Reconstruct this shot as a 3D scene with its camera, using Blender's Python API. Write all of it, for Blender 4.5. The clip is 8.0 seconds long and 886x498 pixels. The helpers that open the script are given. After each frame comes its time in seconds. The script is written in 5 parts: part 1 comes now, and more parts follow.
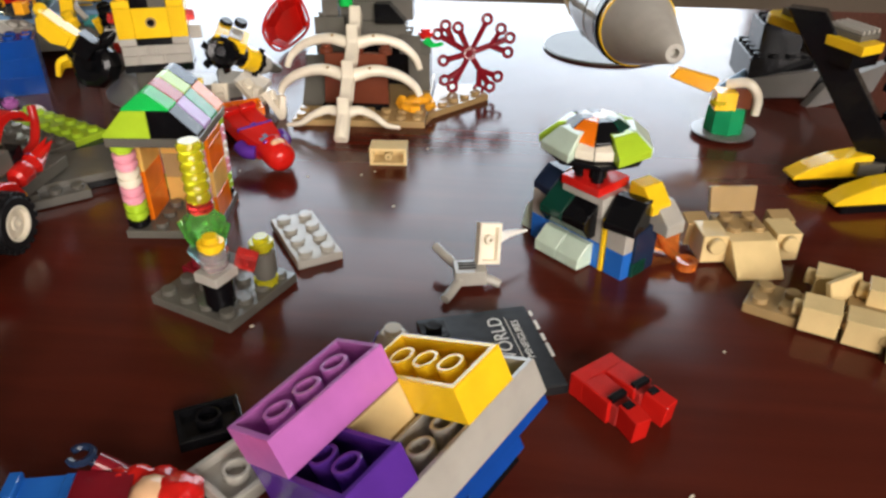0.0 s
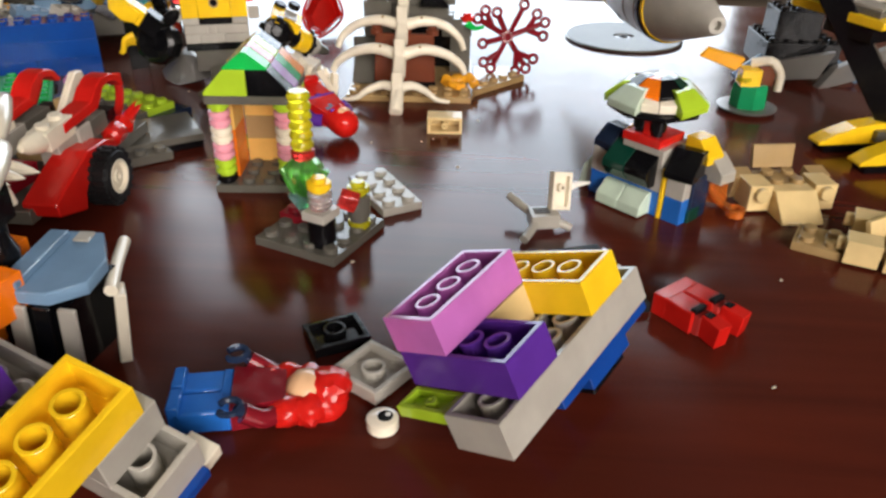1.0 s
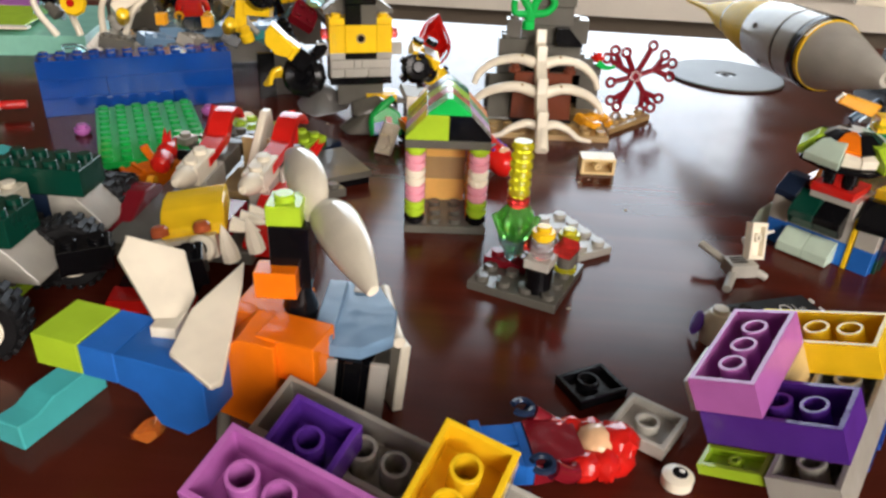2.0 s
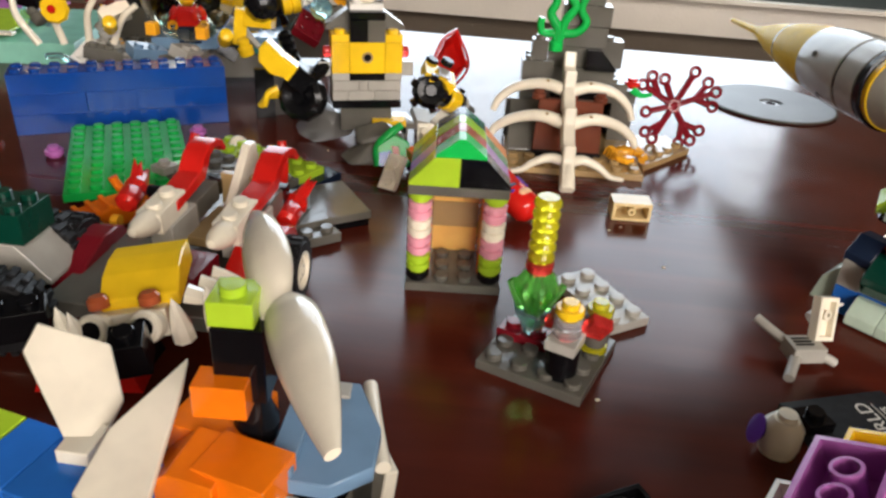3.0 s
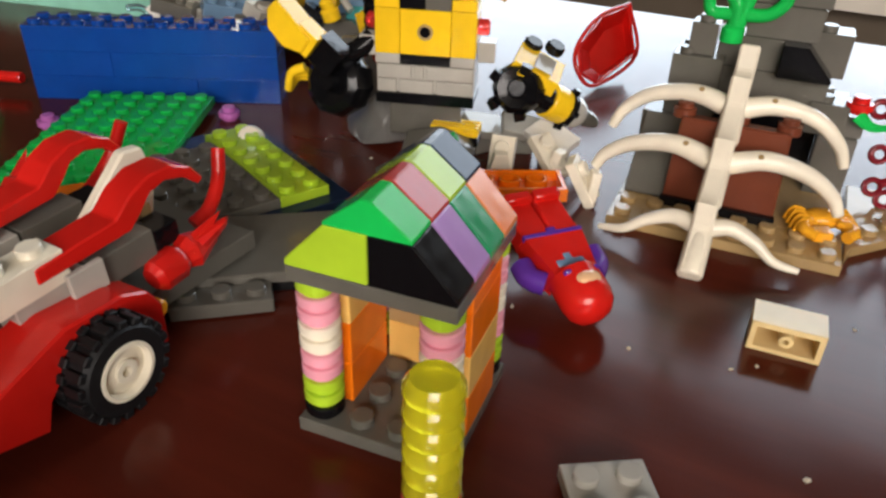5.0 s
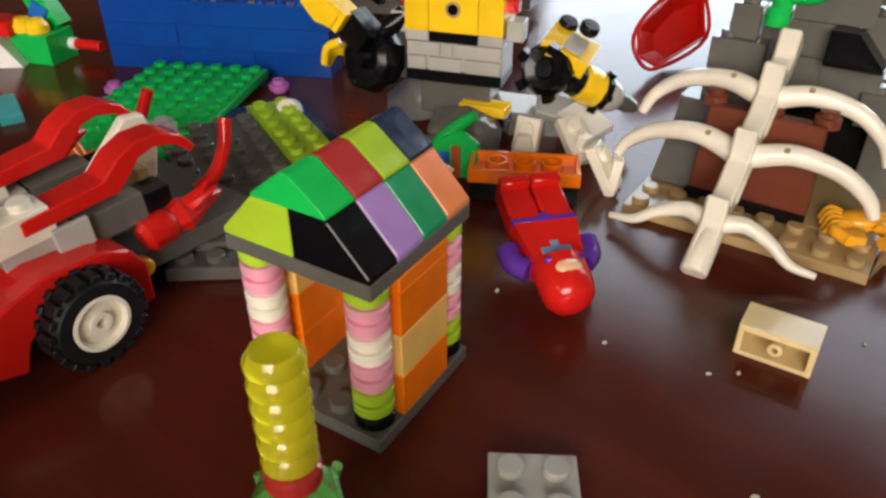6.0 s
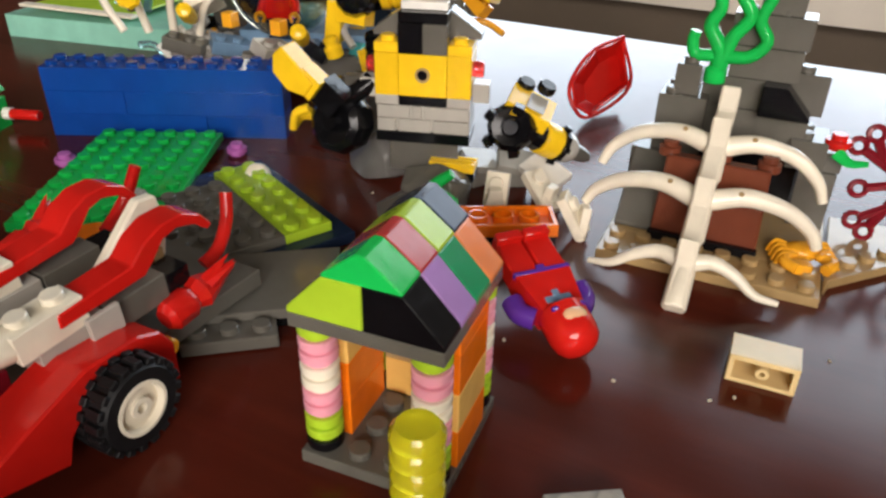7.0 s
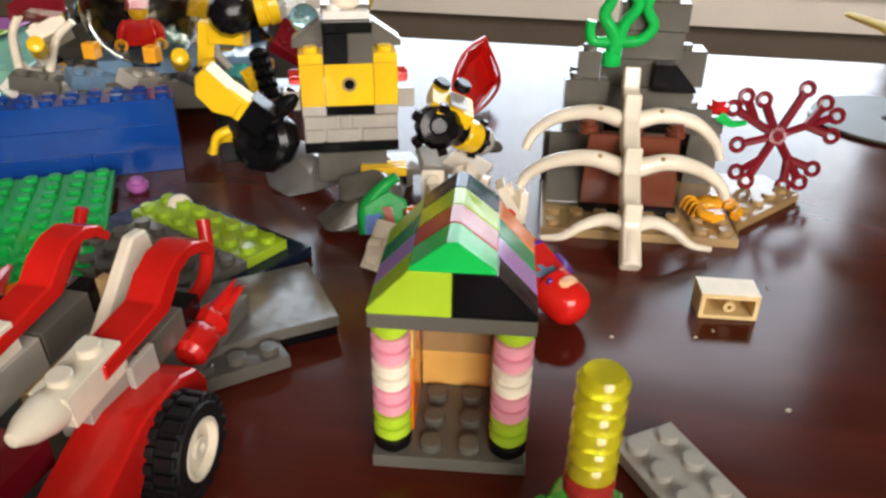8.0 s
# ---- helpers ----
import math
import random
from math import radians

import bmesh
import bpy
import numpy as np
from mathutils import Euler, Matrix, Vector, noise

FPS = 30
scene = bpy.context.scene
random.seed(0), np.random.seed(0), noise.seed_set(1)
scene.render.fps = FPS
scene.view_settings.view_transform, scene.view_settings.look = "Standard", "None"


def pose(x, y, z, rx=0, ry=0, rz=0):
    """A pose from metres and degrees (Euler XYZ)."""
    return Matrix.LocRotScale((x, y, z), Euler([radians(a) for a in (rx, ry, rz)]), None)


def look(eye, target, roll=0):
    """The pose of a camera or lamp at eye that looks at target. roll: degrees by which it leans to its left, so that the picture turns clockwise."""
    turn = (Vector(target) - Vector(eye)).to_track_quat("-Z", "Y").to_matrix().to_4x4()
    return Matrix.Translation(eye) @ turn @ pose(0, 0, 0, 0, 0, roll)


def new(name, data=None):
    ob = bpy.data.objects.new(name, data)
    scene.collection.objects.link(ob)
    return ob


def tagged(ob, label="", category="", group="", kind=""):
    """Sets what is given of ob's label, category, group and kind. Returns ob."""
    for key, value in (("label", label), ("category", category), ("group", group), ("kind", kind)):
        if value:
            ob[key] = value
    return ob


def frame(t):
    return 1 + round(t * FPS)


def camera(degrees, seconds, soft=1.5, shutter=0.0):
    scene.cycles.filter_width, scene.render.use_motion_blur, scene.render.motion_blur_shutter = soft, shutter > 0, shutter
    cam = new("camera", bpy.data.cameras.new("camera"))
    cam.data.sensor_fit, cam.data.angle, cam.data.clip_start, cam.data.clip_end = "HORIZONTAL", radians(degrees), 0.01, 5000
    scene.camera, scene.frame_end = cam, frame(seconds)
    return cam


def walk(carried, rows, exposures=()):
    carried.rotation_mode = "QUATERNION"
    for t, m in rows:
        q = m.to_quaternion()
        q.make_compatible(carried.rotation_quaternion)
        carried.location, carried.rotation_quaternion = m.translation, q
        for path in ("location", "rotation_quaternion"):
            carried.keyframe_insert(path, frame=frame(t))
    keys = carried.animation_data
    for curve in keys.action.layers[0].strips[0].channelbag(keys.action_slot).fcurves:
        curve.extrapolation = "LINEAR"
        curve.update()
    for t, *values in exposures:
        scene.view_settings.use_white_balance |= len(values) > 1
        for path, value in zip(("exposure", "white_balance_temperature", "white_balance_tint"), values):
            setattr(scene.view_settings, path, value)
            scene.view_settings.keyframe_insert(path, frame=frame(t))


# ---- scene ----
EXPOSURES = [(0.0, 0.0), (0.5, -0.07), (2.0, -0.05), (3.5, -0.05), (4.0, -0.18), (4.5, -0.12), (6.0, -0.10), (7.0, -0.03), (7.5, 0.05), (8.0, 0.06)]
cam = camera(61.4, 8.0, soft=2.6)
PATH = [
    (0, (0.022, -0.001, 0.136), (-0.172, 1.697, -0.904), 0.1),
    (0.5, (0.013, -0.022, 0.129), (-0.133, 1.695, -0.887), 0.7),
    (1, (-0.01, -0.036, 0.127), (-0.139, 1.688, -0.878), 1.1),
    (1.5, (-0.049, -0.042, 0.13), (-0.16, 1.693, -0.86), 2.2),
    (2, (-0.085, -0.041, 0.137), (-0.192, 1.703, -0.837), 2.7),
    (2.2, (-0.09, -0.04, 0.137), (-0.202, 1.709, -0.827), 2.7),
    (3.3, (-0.084, 0.029, 0.127), (-0.256, 1.773, -0.837), 4.0),
    (3.5, (-0.082, 0.044, 0.121), (-0.291, 1.787, -0.837), 3.2),
    (4, (-0.0635, 0.0845, 0.110), (-0.377, 1.798, -0.873), 2.6),
    (4.5, (-0.056, 0.112, 0.108), (-0.632, 1.722, -0.93), 2.7),
    (4.7, (-0.052, 0.12, 0.108), (-0.712, 1.692, -0.937), 2.5),
    (5.8, (-0.022, 0.15, 0.107), (-0.996, 1.529, -0.964), 0.1),
    (6, (-0.018, 0.149, 0.108), (-1.027, 1.485, -0.985), -0.1),
    (6.5, (-0.025, 0.139, 0.113), (-1.005, 1.527, -0.943), 0.5),
    (7, (-0.039, 0.128, 0.119), (-0.829, 1.66, -0.896), 1.1),
    (7.2, (-0.047, 0.125, 0.122), (-0.752, 1.703, -0.884), 1.2),
    (7.5, (-0.063, 0.121, 0.124), (-0.564, 1.796, -0.847), 0.9),
    (8, (-0.083, 0.104, 0.116), (-0.379, 1.829, -0.851), 0.8),
]
walk(cam, [(t, look(eye, target, roll)) for t, eye, target, roll in PATH], EXPOSURES)

# ---- world, daylight and exposure ----
world = bpy.data.worlds.new("daylight")
scene.world = world
world.use_nodes = True
wn = world.node_tree
sky = wn.nodes.new("ShaderNodeTexSky")
sky.sky_type, sky.sun_disc = "NISHITA", False
sky.sun_elevation, sky.sun_rotation = radians(38), radians(200)
wn.links.new(sky.outputs[0], wn.nodes["Background"].inputs[0])
wn.nodes["Background"].inputs[1].default_value = 0.12


def window_light(name, eye, target, wide, high, power, colour):
    data = bpy.data.lights.new(name, "AREA")
    data.shape, data.size, data.size_y, data.energy, data.color = "RECTANGLE", wide, high, power, colour
    ob = new(name, data)
    ob.matrix_basis = look(eye, target)
    return ob


# daylight in the opening of the window past the table, and of the one in the wall behind
window_light("window_daylight", (-0.15, 1.33, 0.39), (-0.15, 0.0, 0.29), 1.08, 0.84, 16.0, (0.80, 0.90, 1.0))
window_light("rear_daylight", (1.05, -2.02, 0.95), (-0.1, 0.25, 0.0), 1.8, 1.2, 81.0, (1.0, 0.91, 0.84))

# ---- materials ----


def nodes_of(name):
    m = bpy.data.materials.new(name)
    m.use_nodes = True
    nt = m.node_tree
    return m, nt, nt.nodes["Principled BSDF"]


def noise_to(nt, scale, detail, lo, hi, ramp_lo=0.35, ramp_hi=0.65, coord="Object"):
    tc = nt.nodes.new("ShaderNodeTexCoord")
    n = nt.nodes.new("ShaderNodeTexNoise")
    n.inputs["Scale"].default_value, n.inputs["Detail"].default_value = scale, detail
    r = nt.nodes.new("ShaderNodeMapRange")
    r.inputs[1].default_value, r.inputs[2].default_value = ramp_lo, ramp_hi
    r.inputs[3].default_value, r.inputs[4].default_value = lo, hi
    nt.links.new(tc.outputs[coord], n.inputs["Vector"])
    nt.links.new(n.outputs["Fac"], r.inputs[0])
    return r.outputs[0], n


def plastic(name, rgb, rough=0.22, clear=0.0):
    """Moulded plastic: slight tone differences between pieces, handling marks in the gloss, faint surface waves."""
    m, nt, b = nodes_of(name)
    hsv = nt.nodes.new("ShaderNodeHueSaturation")
    hsv.inputs["Color"].default_value = (*rgb, 1)
    tone, _ = noise_to(nt, 90, 3, 0.93, 1.06)
    info = nt.nodes.new("ShaderNodeObjectInfo")
    piece = nt.nodes.new("ShaderNodeMapRange")
    piece.inputs[3].default_value, piece.inputs[4].default_value = 0.94, 1.06
    nt.links.new(info.outputs["Random"], piece.inputs[0])
    mul = nt.nodes.new("ShaderNodeMath")
    mul.operation = "MULTIPLY"
    nt.links.new(tone, mul.inputs[0])
    nt.links.new(piece.outputs[0], mul.inputs[1])
    nt.links.new(mul.outputs[0], hsv.inputs["Value"])
    nt.links.new(hsv.outputs[0], b.inputs["Base Color"])
    gloss, _ = noise_to(nt, 300, 4, rough - 0.05, rough + 0.08, 0.4, 0.75)
    nt.links.new(gloss, b.inputs["Roughness"])
    wave, wn_ = noise_to(nt, 260, 2, 0, 1)
    bump = nt.nodes.new("ShaderNodeBump")
    bump.inputs["Strength"].default_value, bump.inputs["Distance"].default_value = 0.12, 0.0002
    nt.links.new(wave, bump.inputs["Height"])
    nt.links.new(bump.outputs[0], b.inputs["Normal"])
    b.inputs["IOR"].default_value = 1.53
    b.inputs["Specular IOR Level"].default_value = 0.42
    if clear:
        b.inputs["Transmission Weight"].default_value = clear
        nt.links.remove(b.inputs["Roughness"].links[0])
        b.inputs["Roughness"].default_value = 0.06
    else:
        b.inputs["Subsurface Weight"].default_value = 0.0
    return m


COL = {
    "yellow": (0.90, 0.57, 0.015), "red": (0.60, 0.013, 0.009), "blue": (0.005, 0.052, 0.28), "navy": (0.014, 0.026, 0.06),
    "green": (0.010, 0.48, 0.08), "forest": (0.003, 0.045, 0.028), "emerald": (0.01, 0.27, 0.10), "lime": (0.40, 0.60, 0.03),
    "orange": (0.88, 0.19, 0.006), "light_orange": (0.86, 0.52, 0.14), "pink": (0.80, 0.34, 0.42), "orchid": (0.50, 0.15, 0.47),
    "purple": (0.10, 0.028, 0.30), "cream": (0.84, 0.77, 0.62), "white": (0.85, 0.83, 0.77), "grey": (0.43, 0.41, 0.36),
    "dark_grey": (0.125, 0.118, 0.10), "black": (0.005, 0.005, 0.006), "tan": (0.74, 0.56, 0.27), "dark_tan": (0.40, 0.27, 0.12),
    "brown": (0.15, 0.04, 0.02), "aqua": (0.08, 0.52, 0.52), "slate_blue": (0.16, 0.27, 0.40), "mint": (0.60, 0.74, 0.60),
    "salmon": (0.78, 0.23, 0.07), "lavender": (0.42, 0.24, 0.56), "maroon": (0.20, 0.008, 0.016), "rust": (0.42, 0.09, 0.03),
    "amber": (0.88, 0.40, 0.02), "skin": (0.82, 0.50, 0.28), "rubber": (0.008, 0.008, 0.009), "seafoam": (0.28, 0.62, 0.48),
    "azure": (0.02, 0.15, 0.55), "dull_red": (0.45, 0.035, 0.03),
}
GLASS = {
    "clear_yellow": (0.96, 0.88, 0.03), "clear_green": (0.36, 1.0, 0.24), "clear_red": (0.85, 0.06, 0.05),
    "clear": (0.95, 0.95, 0.93), "clear_orange": (1.0, 0.30, 0.05), "clear_aqua": (0.55, 0.90, 0.93), "clear_grey": (0.26, 0.25, 0.23),
}
MAT = {k: plastic(k + "_plastic", v, 0.55 if k == "rubber" else 0.17) for k, v in COL.items()}
for _k in ("black", "rubber", "navy", "green"):
    MAT[_k].node_tree.nodes["Principled BSDF"].inputs["Specular IOR Level"].default_value = 0.26
MAT["satin_yellow"] = plastic("satin_yellow_plastic", COL["yellow"], 0.5)
MAT["satin_yellow"].node_tree.nodes["Principled BSDF"].inputs["Specular IOR Level"].default_value = 0.12
BUBBLE = plastic("bubble_plastic", (0.80, 0.74, 0.58), 0.05, 1.0)
_p = BUBBLE.node_tree.nodes["Principled BSDF"]
_p.inputs["IOR"].default_value, _p.inputs["Coat Weight"].default_value, _p.inputs["Coat Roughness"].default_value = 1.14, 0.9, 0.03
MAT.update({k: plastic(k + "_plastic", v, 0.1, 0.85 if k in ("clear", "clear_grey", "clear_green", "clear_aqua") else 0.68) for k, v in GLASS.items()})

_p = MAT["clear_grey"].node_tree.nodes["Principled BSDF"]
_p.inputs["Roughness"].default_value, _p.inputs["Transmission Weight"].default_value = 0.28, 0.5


def wood_table():
    """Dark red-brown lacquered wood, long grain, a little dust."""
    m, nt, b = nodes_of("lacquered_mahogany")
    tc = nt.nodes.new("ShaderNodeTexCoord")
    mp = nt.nodes.new("ShaderNodeMapping")
    mp.inputs["Scale"].default_value = (2.2, 26, 26)
    mp.inputs["Rotation"].default_value = (0, 0, radians(12))
    n = nt.nodes.new("ShaderNodeTexNoise")
    n.inputs["Scale"].default_value, n.inputs["Detail"].default_value, n.inputs["Distortion"].default_value = 3.5, 8, 0.6
    ramp = nt.nodes.new("ShaderNodeValToRGB")
    e = ramp.color_ramp.elements
    e[0].position, e[0].color = 0.3, (0.070, 0.0115, 0.0062, 1)
    e[1].position, e[1].color = 0.72, (0.104, 0.0168, 0.0084, 1)
    nt.links.new(tc.outputs["Object"], mp.inputs[0])
    nt.links.new(mp.outputs[0], n.inputs["Vector"])
    nt.links.new(n.outputs["Fac"], ramp.inputs[0])
    nt.links.new(ramp.outputs[0], b.inputs["Base Color"])
    r, _ = noise_to(nt, 35, 6, 0.14, 0.23, 0.35, 0.7)
    nt.links.new(r, b.inputs["Roughness"])
    b.inputs["IOR"].default_value = 1.43
    b.inputs["Specular IOR Level"].default_value = 0.31
    h, _ = noise_to(nt, 55, 4, 0, 1, 0.2, 0.8)
    bump = nt.nodes.new("ShaderNodeBump")
    bump.inputs["Strength"].default_value, bump.inputs["Distance"].default_value = 0.05, 0.0006
    nt.links.new(h, bump.inputs["Height"])
    nt.links.new(bump.outputs[0], b.inputs["Normal"])
    return m


def painted(name, rgb, rough, scale=6, spread=0.06):
    m, nt, b = nodes_of(name)
    hsv = nt.nodes.new("ShaderNodeHueSaturation")
    hsv.inputs["Color"].default_value = (*rgb, 1)
    v, _ = noise_to(nt, scale, 6, 1 - spread, 1 + spread)
    nt.links.new(v, hsv.inputs["Value"])
    nt.links.new(hsv.outputs[0], b.inputs["Base Color"])
    b.inputs["Roughness"].default_value = rough
    h, _ = noise_to(nt, scale * 30, 4, 0, 1)
    bump = nt.nodes.new("ShaderNodeBump")
    bump.inputs["Strength"].default_value, bump.inputs["Distance"].default_value = 0.15, 0.001
    nt.links.new(h, bump.inputs["Height"])
    nt.links.new(bump.outputs[0], b.inputs["Normal"])
    return m


WOOD = wood_table()
WALL = painted("warm_wall_paint", (0.15, 0.115, 0.08), 0.8)
DADO = painted("taupe_wall_paint", (0.15, 0.115, 0.08), 0.7)
CEIL = painted("ceiling_paint", (0.17, 0.15, 0.12), 0.9)
TRIM = painted("cream_trim_paint", (0.82, 0.76, 0.66), 0.4)
FLOOR = painted("brown_carpet", (0.055, 0.040, 0.030), 0.95, 20, 0.2)
DARK = painted("dark_window_frame", (0.02, 0.035, 0.035), 0.4)
DISC = painted("disc_paint", (0.27, 0.30, 0.32), 0.5, 30)
CRUMB = painted("crumb", (0.75, 0.66, 0.5), 0.9)
PANE, _nt, _b = nodes_of("window_glass")
_b.inputs["Transmission Weight"].default_value, _b.inputs["Roughness"].default_value, _b.inputs["IOR"].default_value = 1.0, 0.0, 1.45

# ---- building helpers: studs are 8 mm apart, a plate is 3.2 mm high ----
MM = 0.001
CACHE = {}


def finish(bm, col, angle=35):
    bmesh.ops.recalc_face_normals(bm, faces=bm.faces)
    me = bpy.data.meshes.new("piece")
    bm.to_mesh(me)
    bm.free()
    me.materials.append(col if isinstance(col, bpy.types.Material) else MAT[col])
    me.polygons.foreach_set("use_smooth", [True] * len(me.polygons))
    me.set_sharp_from_angle(angle=radians(angle))
    return me


def thing(name, label, category, x, y, z=0.0, rz=0, rx=0, ry=0, group=""):
    """An Empty at the base of a thing, in centimetres and degrees."""
    ob = new(name)
    ob.empty_display_size = 0.01
    ob.matrix_basis = pose(x / 100, y / 100, z / 100, rx, ry, rz)
    return tagged(ob, label, category, group)


def part(name, me, parent, m, label=""):
    ob = new(name, me)
    ob.parent = parent
    ob.matrix_basis = m
    return tagged(ob, label)


def L(x, y, z, rx=0, ry=0, rz=0):
    """A pose in the thing's own millimetres."""
    return pose(x * MM, y * MM, z * MM, rx, ry, rz)


def W(T, x, y, z, rx=0, ry=0, rz=0):
    """A pose in the place's centimetres, for a part of T."""
    return T.matrix_basis.inverted() @ pose(x / 100, y / 100, z / 100, rx, ry, rz)


def add_cyl(bm, x, y, z0, z1, r, seg=14, ch=0.25, r2=None):
    r2 = r if r2 is None else r2
    rings = []
    for rr, zz in ((r, z0), (r2, z1 - ch), (r2 - ch, z1)):
        rings.append([bm.verts.new(((x + rr * math.cos(k * math.tau / seg)) * MM, (y + rr * math.sin(k * math.tau / seg)) * MM, zz * MM)) for k in range(seg)])
    for a, b in zip(rings, rings[1:]):
        for k in range(seg):
            bm.faces.new((a[k], a[(k + 1) % seg], b[(k + 1) % seg], b[k]))
    bm.faces.new(rings[-1])
    bm.faces.new(rings[0][::-1])


def add_box(bm, x0, y0, z0, x1, y1, z1, ch=0.22):
    b2 = bmesh.new()
    bmesh.ops.create_cube(b2, size=1)
    for v in b2.verts:
        v.co = Vector(((x0 if v.co.x < 0 else x1) * MM, (y0 if v.co.y < 0 else y1) * MM, (z0 if v.co.z < 0 else z1) * MM))
    if ch:
        bmesh.ops.bevel(b2, geom=b2.edges[:], offset=ch * MM, segments=1, affect="EDGES")
    tmp = bpy.data.meshes.new("tmp")
    b2.to_mesh(tmp)
    b2.free()
    bm.from_mesh(tmp)
    bpy.data.meshes.remove(tmp)


def brick_mesh(col, nx, ny, h, studs=True):
    """A brick or plate of nx by ny studs and h plates, centred, standing on z = 0."""
    key = ("b", col, nx, ny, h, studs)
    if key not in CACHE:
        bm = bmesh.new()
        g = 0.08
        add_box(bm, -4 * nx + g, -4 * ny + g, 0, 4 * nx - g, 4 * ny - g, 3.2 * h - 0.03)
        if studs:
            for i in range(int(nx)):
                for j in range(int(ny)):
                    add_cyl(bm, 8 * i + 4 - 4 * nx, 8 * j + 4 - 4 * ny, 3.2 * h - 0.1, 3.2 * h + 1.75, 2.42)
        CACHE[key] = finish(bm, col)
    return CACHE[key]


def hollow_mesh(col, nx, ny, h):
    """A brick lying on its studs: walls round an open underside, with the tubes inside."""
    key = ("h", col, nx, ny, h)
    if key not in CACHE:
        bm = bmesh.new()
        X, Y, Z, w = 4 * nx - 0.08, 4 * ny - 0.08, 3.2 * h, 1.3
        def ring(x, y, z):
            return [bm.verts.new((a * x * MM, b * y * MM, z * MM)) for a, b in ((-1, -1), (1, -1), (1, 1), (-1, 1))]
        c = 0.2
        loops = [ring(X - c, Y - c, 0), ring(X, Y, c), ring(X, Y, Z - c), ring(X - c, Y - c, Z), ring(X - w, Y - w, Z), ring(X - w, Y - w, 1.1)]
        for a, b in zip(loops, loops[1:]):
            for k in range(4):
                bm.faces.new((a[k], a[(k + 1) % 4], b[(k + 1) % 4], b[k]))
        bm.faces.new(loops[0][::-1])
        bm.faces.new(loops[-1])
        CACHE[key] = finish(bm, col)
    return CACHE[key]


def tubes(ob, col, nx, ny, h):
    """The round tubes inside a brick's open underside, each a part of the brick."""
    ro, ri = (3.25, 2.4) if min(nx, ny) > 1 else (1.6, 0.7)
    Z = 3.2 * h
    for i in range(max(1, int(nx) - 1)):
        for j in range(max(1, int(ny) - 1)):
            cx = 8 * (i + 1) - 4 * nx if nx > 1 else 0
            cy = 8 * (j + 1) - 4 * ny if ny > 1 else 0
            part("tube", lathe_mesh(col, [(ri, 1.2), (ro, 1.0), (ro, Z - 0.3), (ro - 0.15, Z - 0.15), (ri, Z - 0.15), (ri, 1.2)], 20), ob, L(cx, cy, 0))
    return ob


def plate_thing(name, label, col, nx, ny, m):
    """A single plate as a thing, each of its studs a part."""
    ob = part(name, brick_mesh(col, nx, ny, 1, False), None, m)
    for i in range(nx):
        for j in range(ny):
            part("stud", lathe_mesh(col, [(2.42, -0.1), (2.42, 1.55), (2.2, 1.75)], 14), ob, L(8 * i + 4 - 4 * nx, 8 * j + 4 - 4 * ny, 3.17))
    return tagged(ob, label, "toy plate")


def sector(T, name, col, a0, a1, prof, m):
    """A wedge of a ring: the outline in radius and height, between two angles in degrees, with flat faces."""
    bm = bmesh.new()
    sides = [[bm.verts.new((r * math.cos(radians(g)) * MM, r * math.sin(radians(g)) * MM, z * MM)) for r, z in prof] for g in (a0, a1)]
    n = len(prof)
    for k in range(n):
        j = (k + 1) % n
        bm.faces.new((sides[0][k], sides[0][j], sides[1][j], sides[1][k]))
    bm.faces.new(sides[0][::-1])
    bm.faces.new(sides[1])
    bmesh.ops.bevel(bm, geom=bm.edges[:], offset=0.22 * MM, segments=1, affect="EDGES")
    return part(name, finish(bm, col, 14), T, m)


def bx(T, col, x, y, z, nx, ny, h=3, st=True, name="", rz=0):
    """A brick with its corner at stud (x, y) and plate z of the thing T."""
    name = name or ("plate" if h == 1 and st else "tile" if h == 1 else "brick")
    return part(name, brick_mesh(col, nx, ny, h, st), T, L(8 * (x + nx / 2), 8 * (y + ny / 2), 3.2 * z, 0, 0, rz))


def wb(T, col, nx, ny, h, m, st=True, name="", hollow=False):
    """A brick at the pose m."""
    name = name or ("plate" if h == 1 else "brick")
    if hollow:
        return tubes(part(name, hollow_mesh(col, nx, ny, h), T, m), col, nx, ny, h)
    return part(name, brick_mesh(col, nx, ny, h, st), T, m)


def prism_mesh(col, pts, w, ch=0.25):
    """An outline in x and z, in millimetres, w wide along y, centred in y."""
    key = ("p", col, tuple(pts), w, ch)
    if key not in CACHE:
        bm = bmesh.new()
        f = bm.faces.new([bm.verts.new((x * MM, -w / 2 * MM, z * MM)) for x, z in pts])
        ext = bmesh.ops.extrude_face_region(bm, geom=[f])
        for v in ext["geom"]:
            if isinstance(v, bmesh.types.BMVert):
                v.co.y += w * MM
        if ch:
            bmesh.ops.bevel(bm, geom=bm.edges[:], offset=ch * MM, segments=1, affect="EDGES")
        CACHE[key] = finish(bm, col, 14)
    return CACHE[key]


def pr(T, name, col, pts, w, m, ch=0.25, label=""):
    return part(name, prism_mesh(col, pts, w, ch), T, m, label)


def slope(T, col, m, run=2, w=1, h=3, flat=1, lip=1.2):
    """A roof slope: run studs deep, low towards -x."""
    a = 4 * run - 0.08
    top = 3.2 * h
    return pr(T, "slope", col, [(-a, 0), (a, 0), (a, top), (a - 8 * flat, top), (-a, lip)] if flat else [(-a, 0), (a, 0), (a, top), (-a, lip)], 8 * w - 0.16, m)


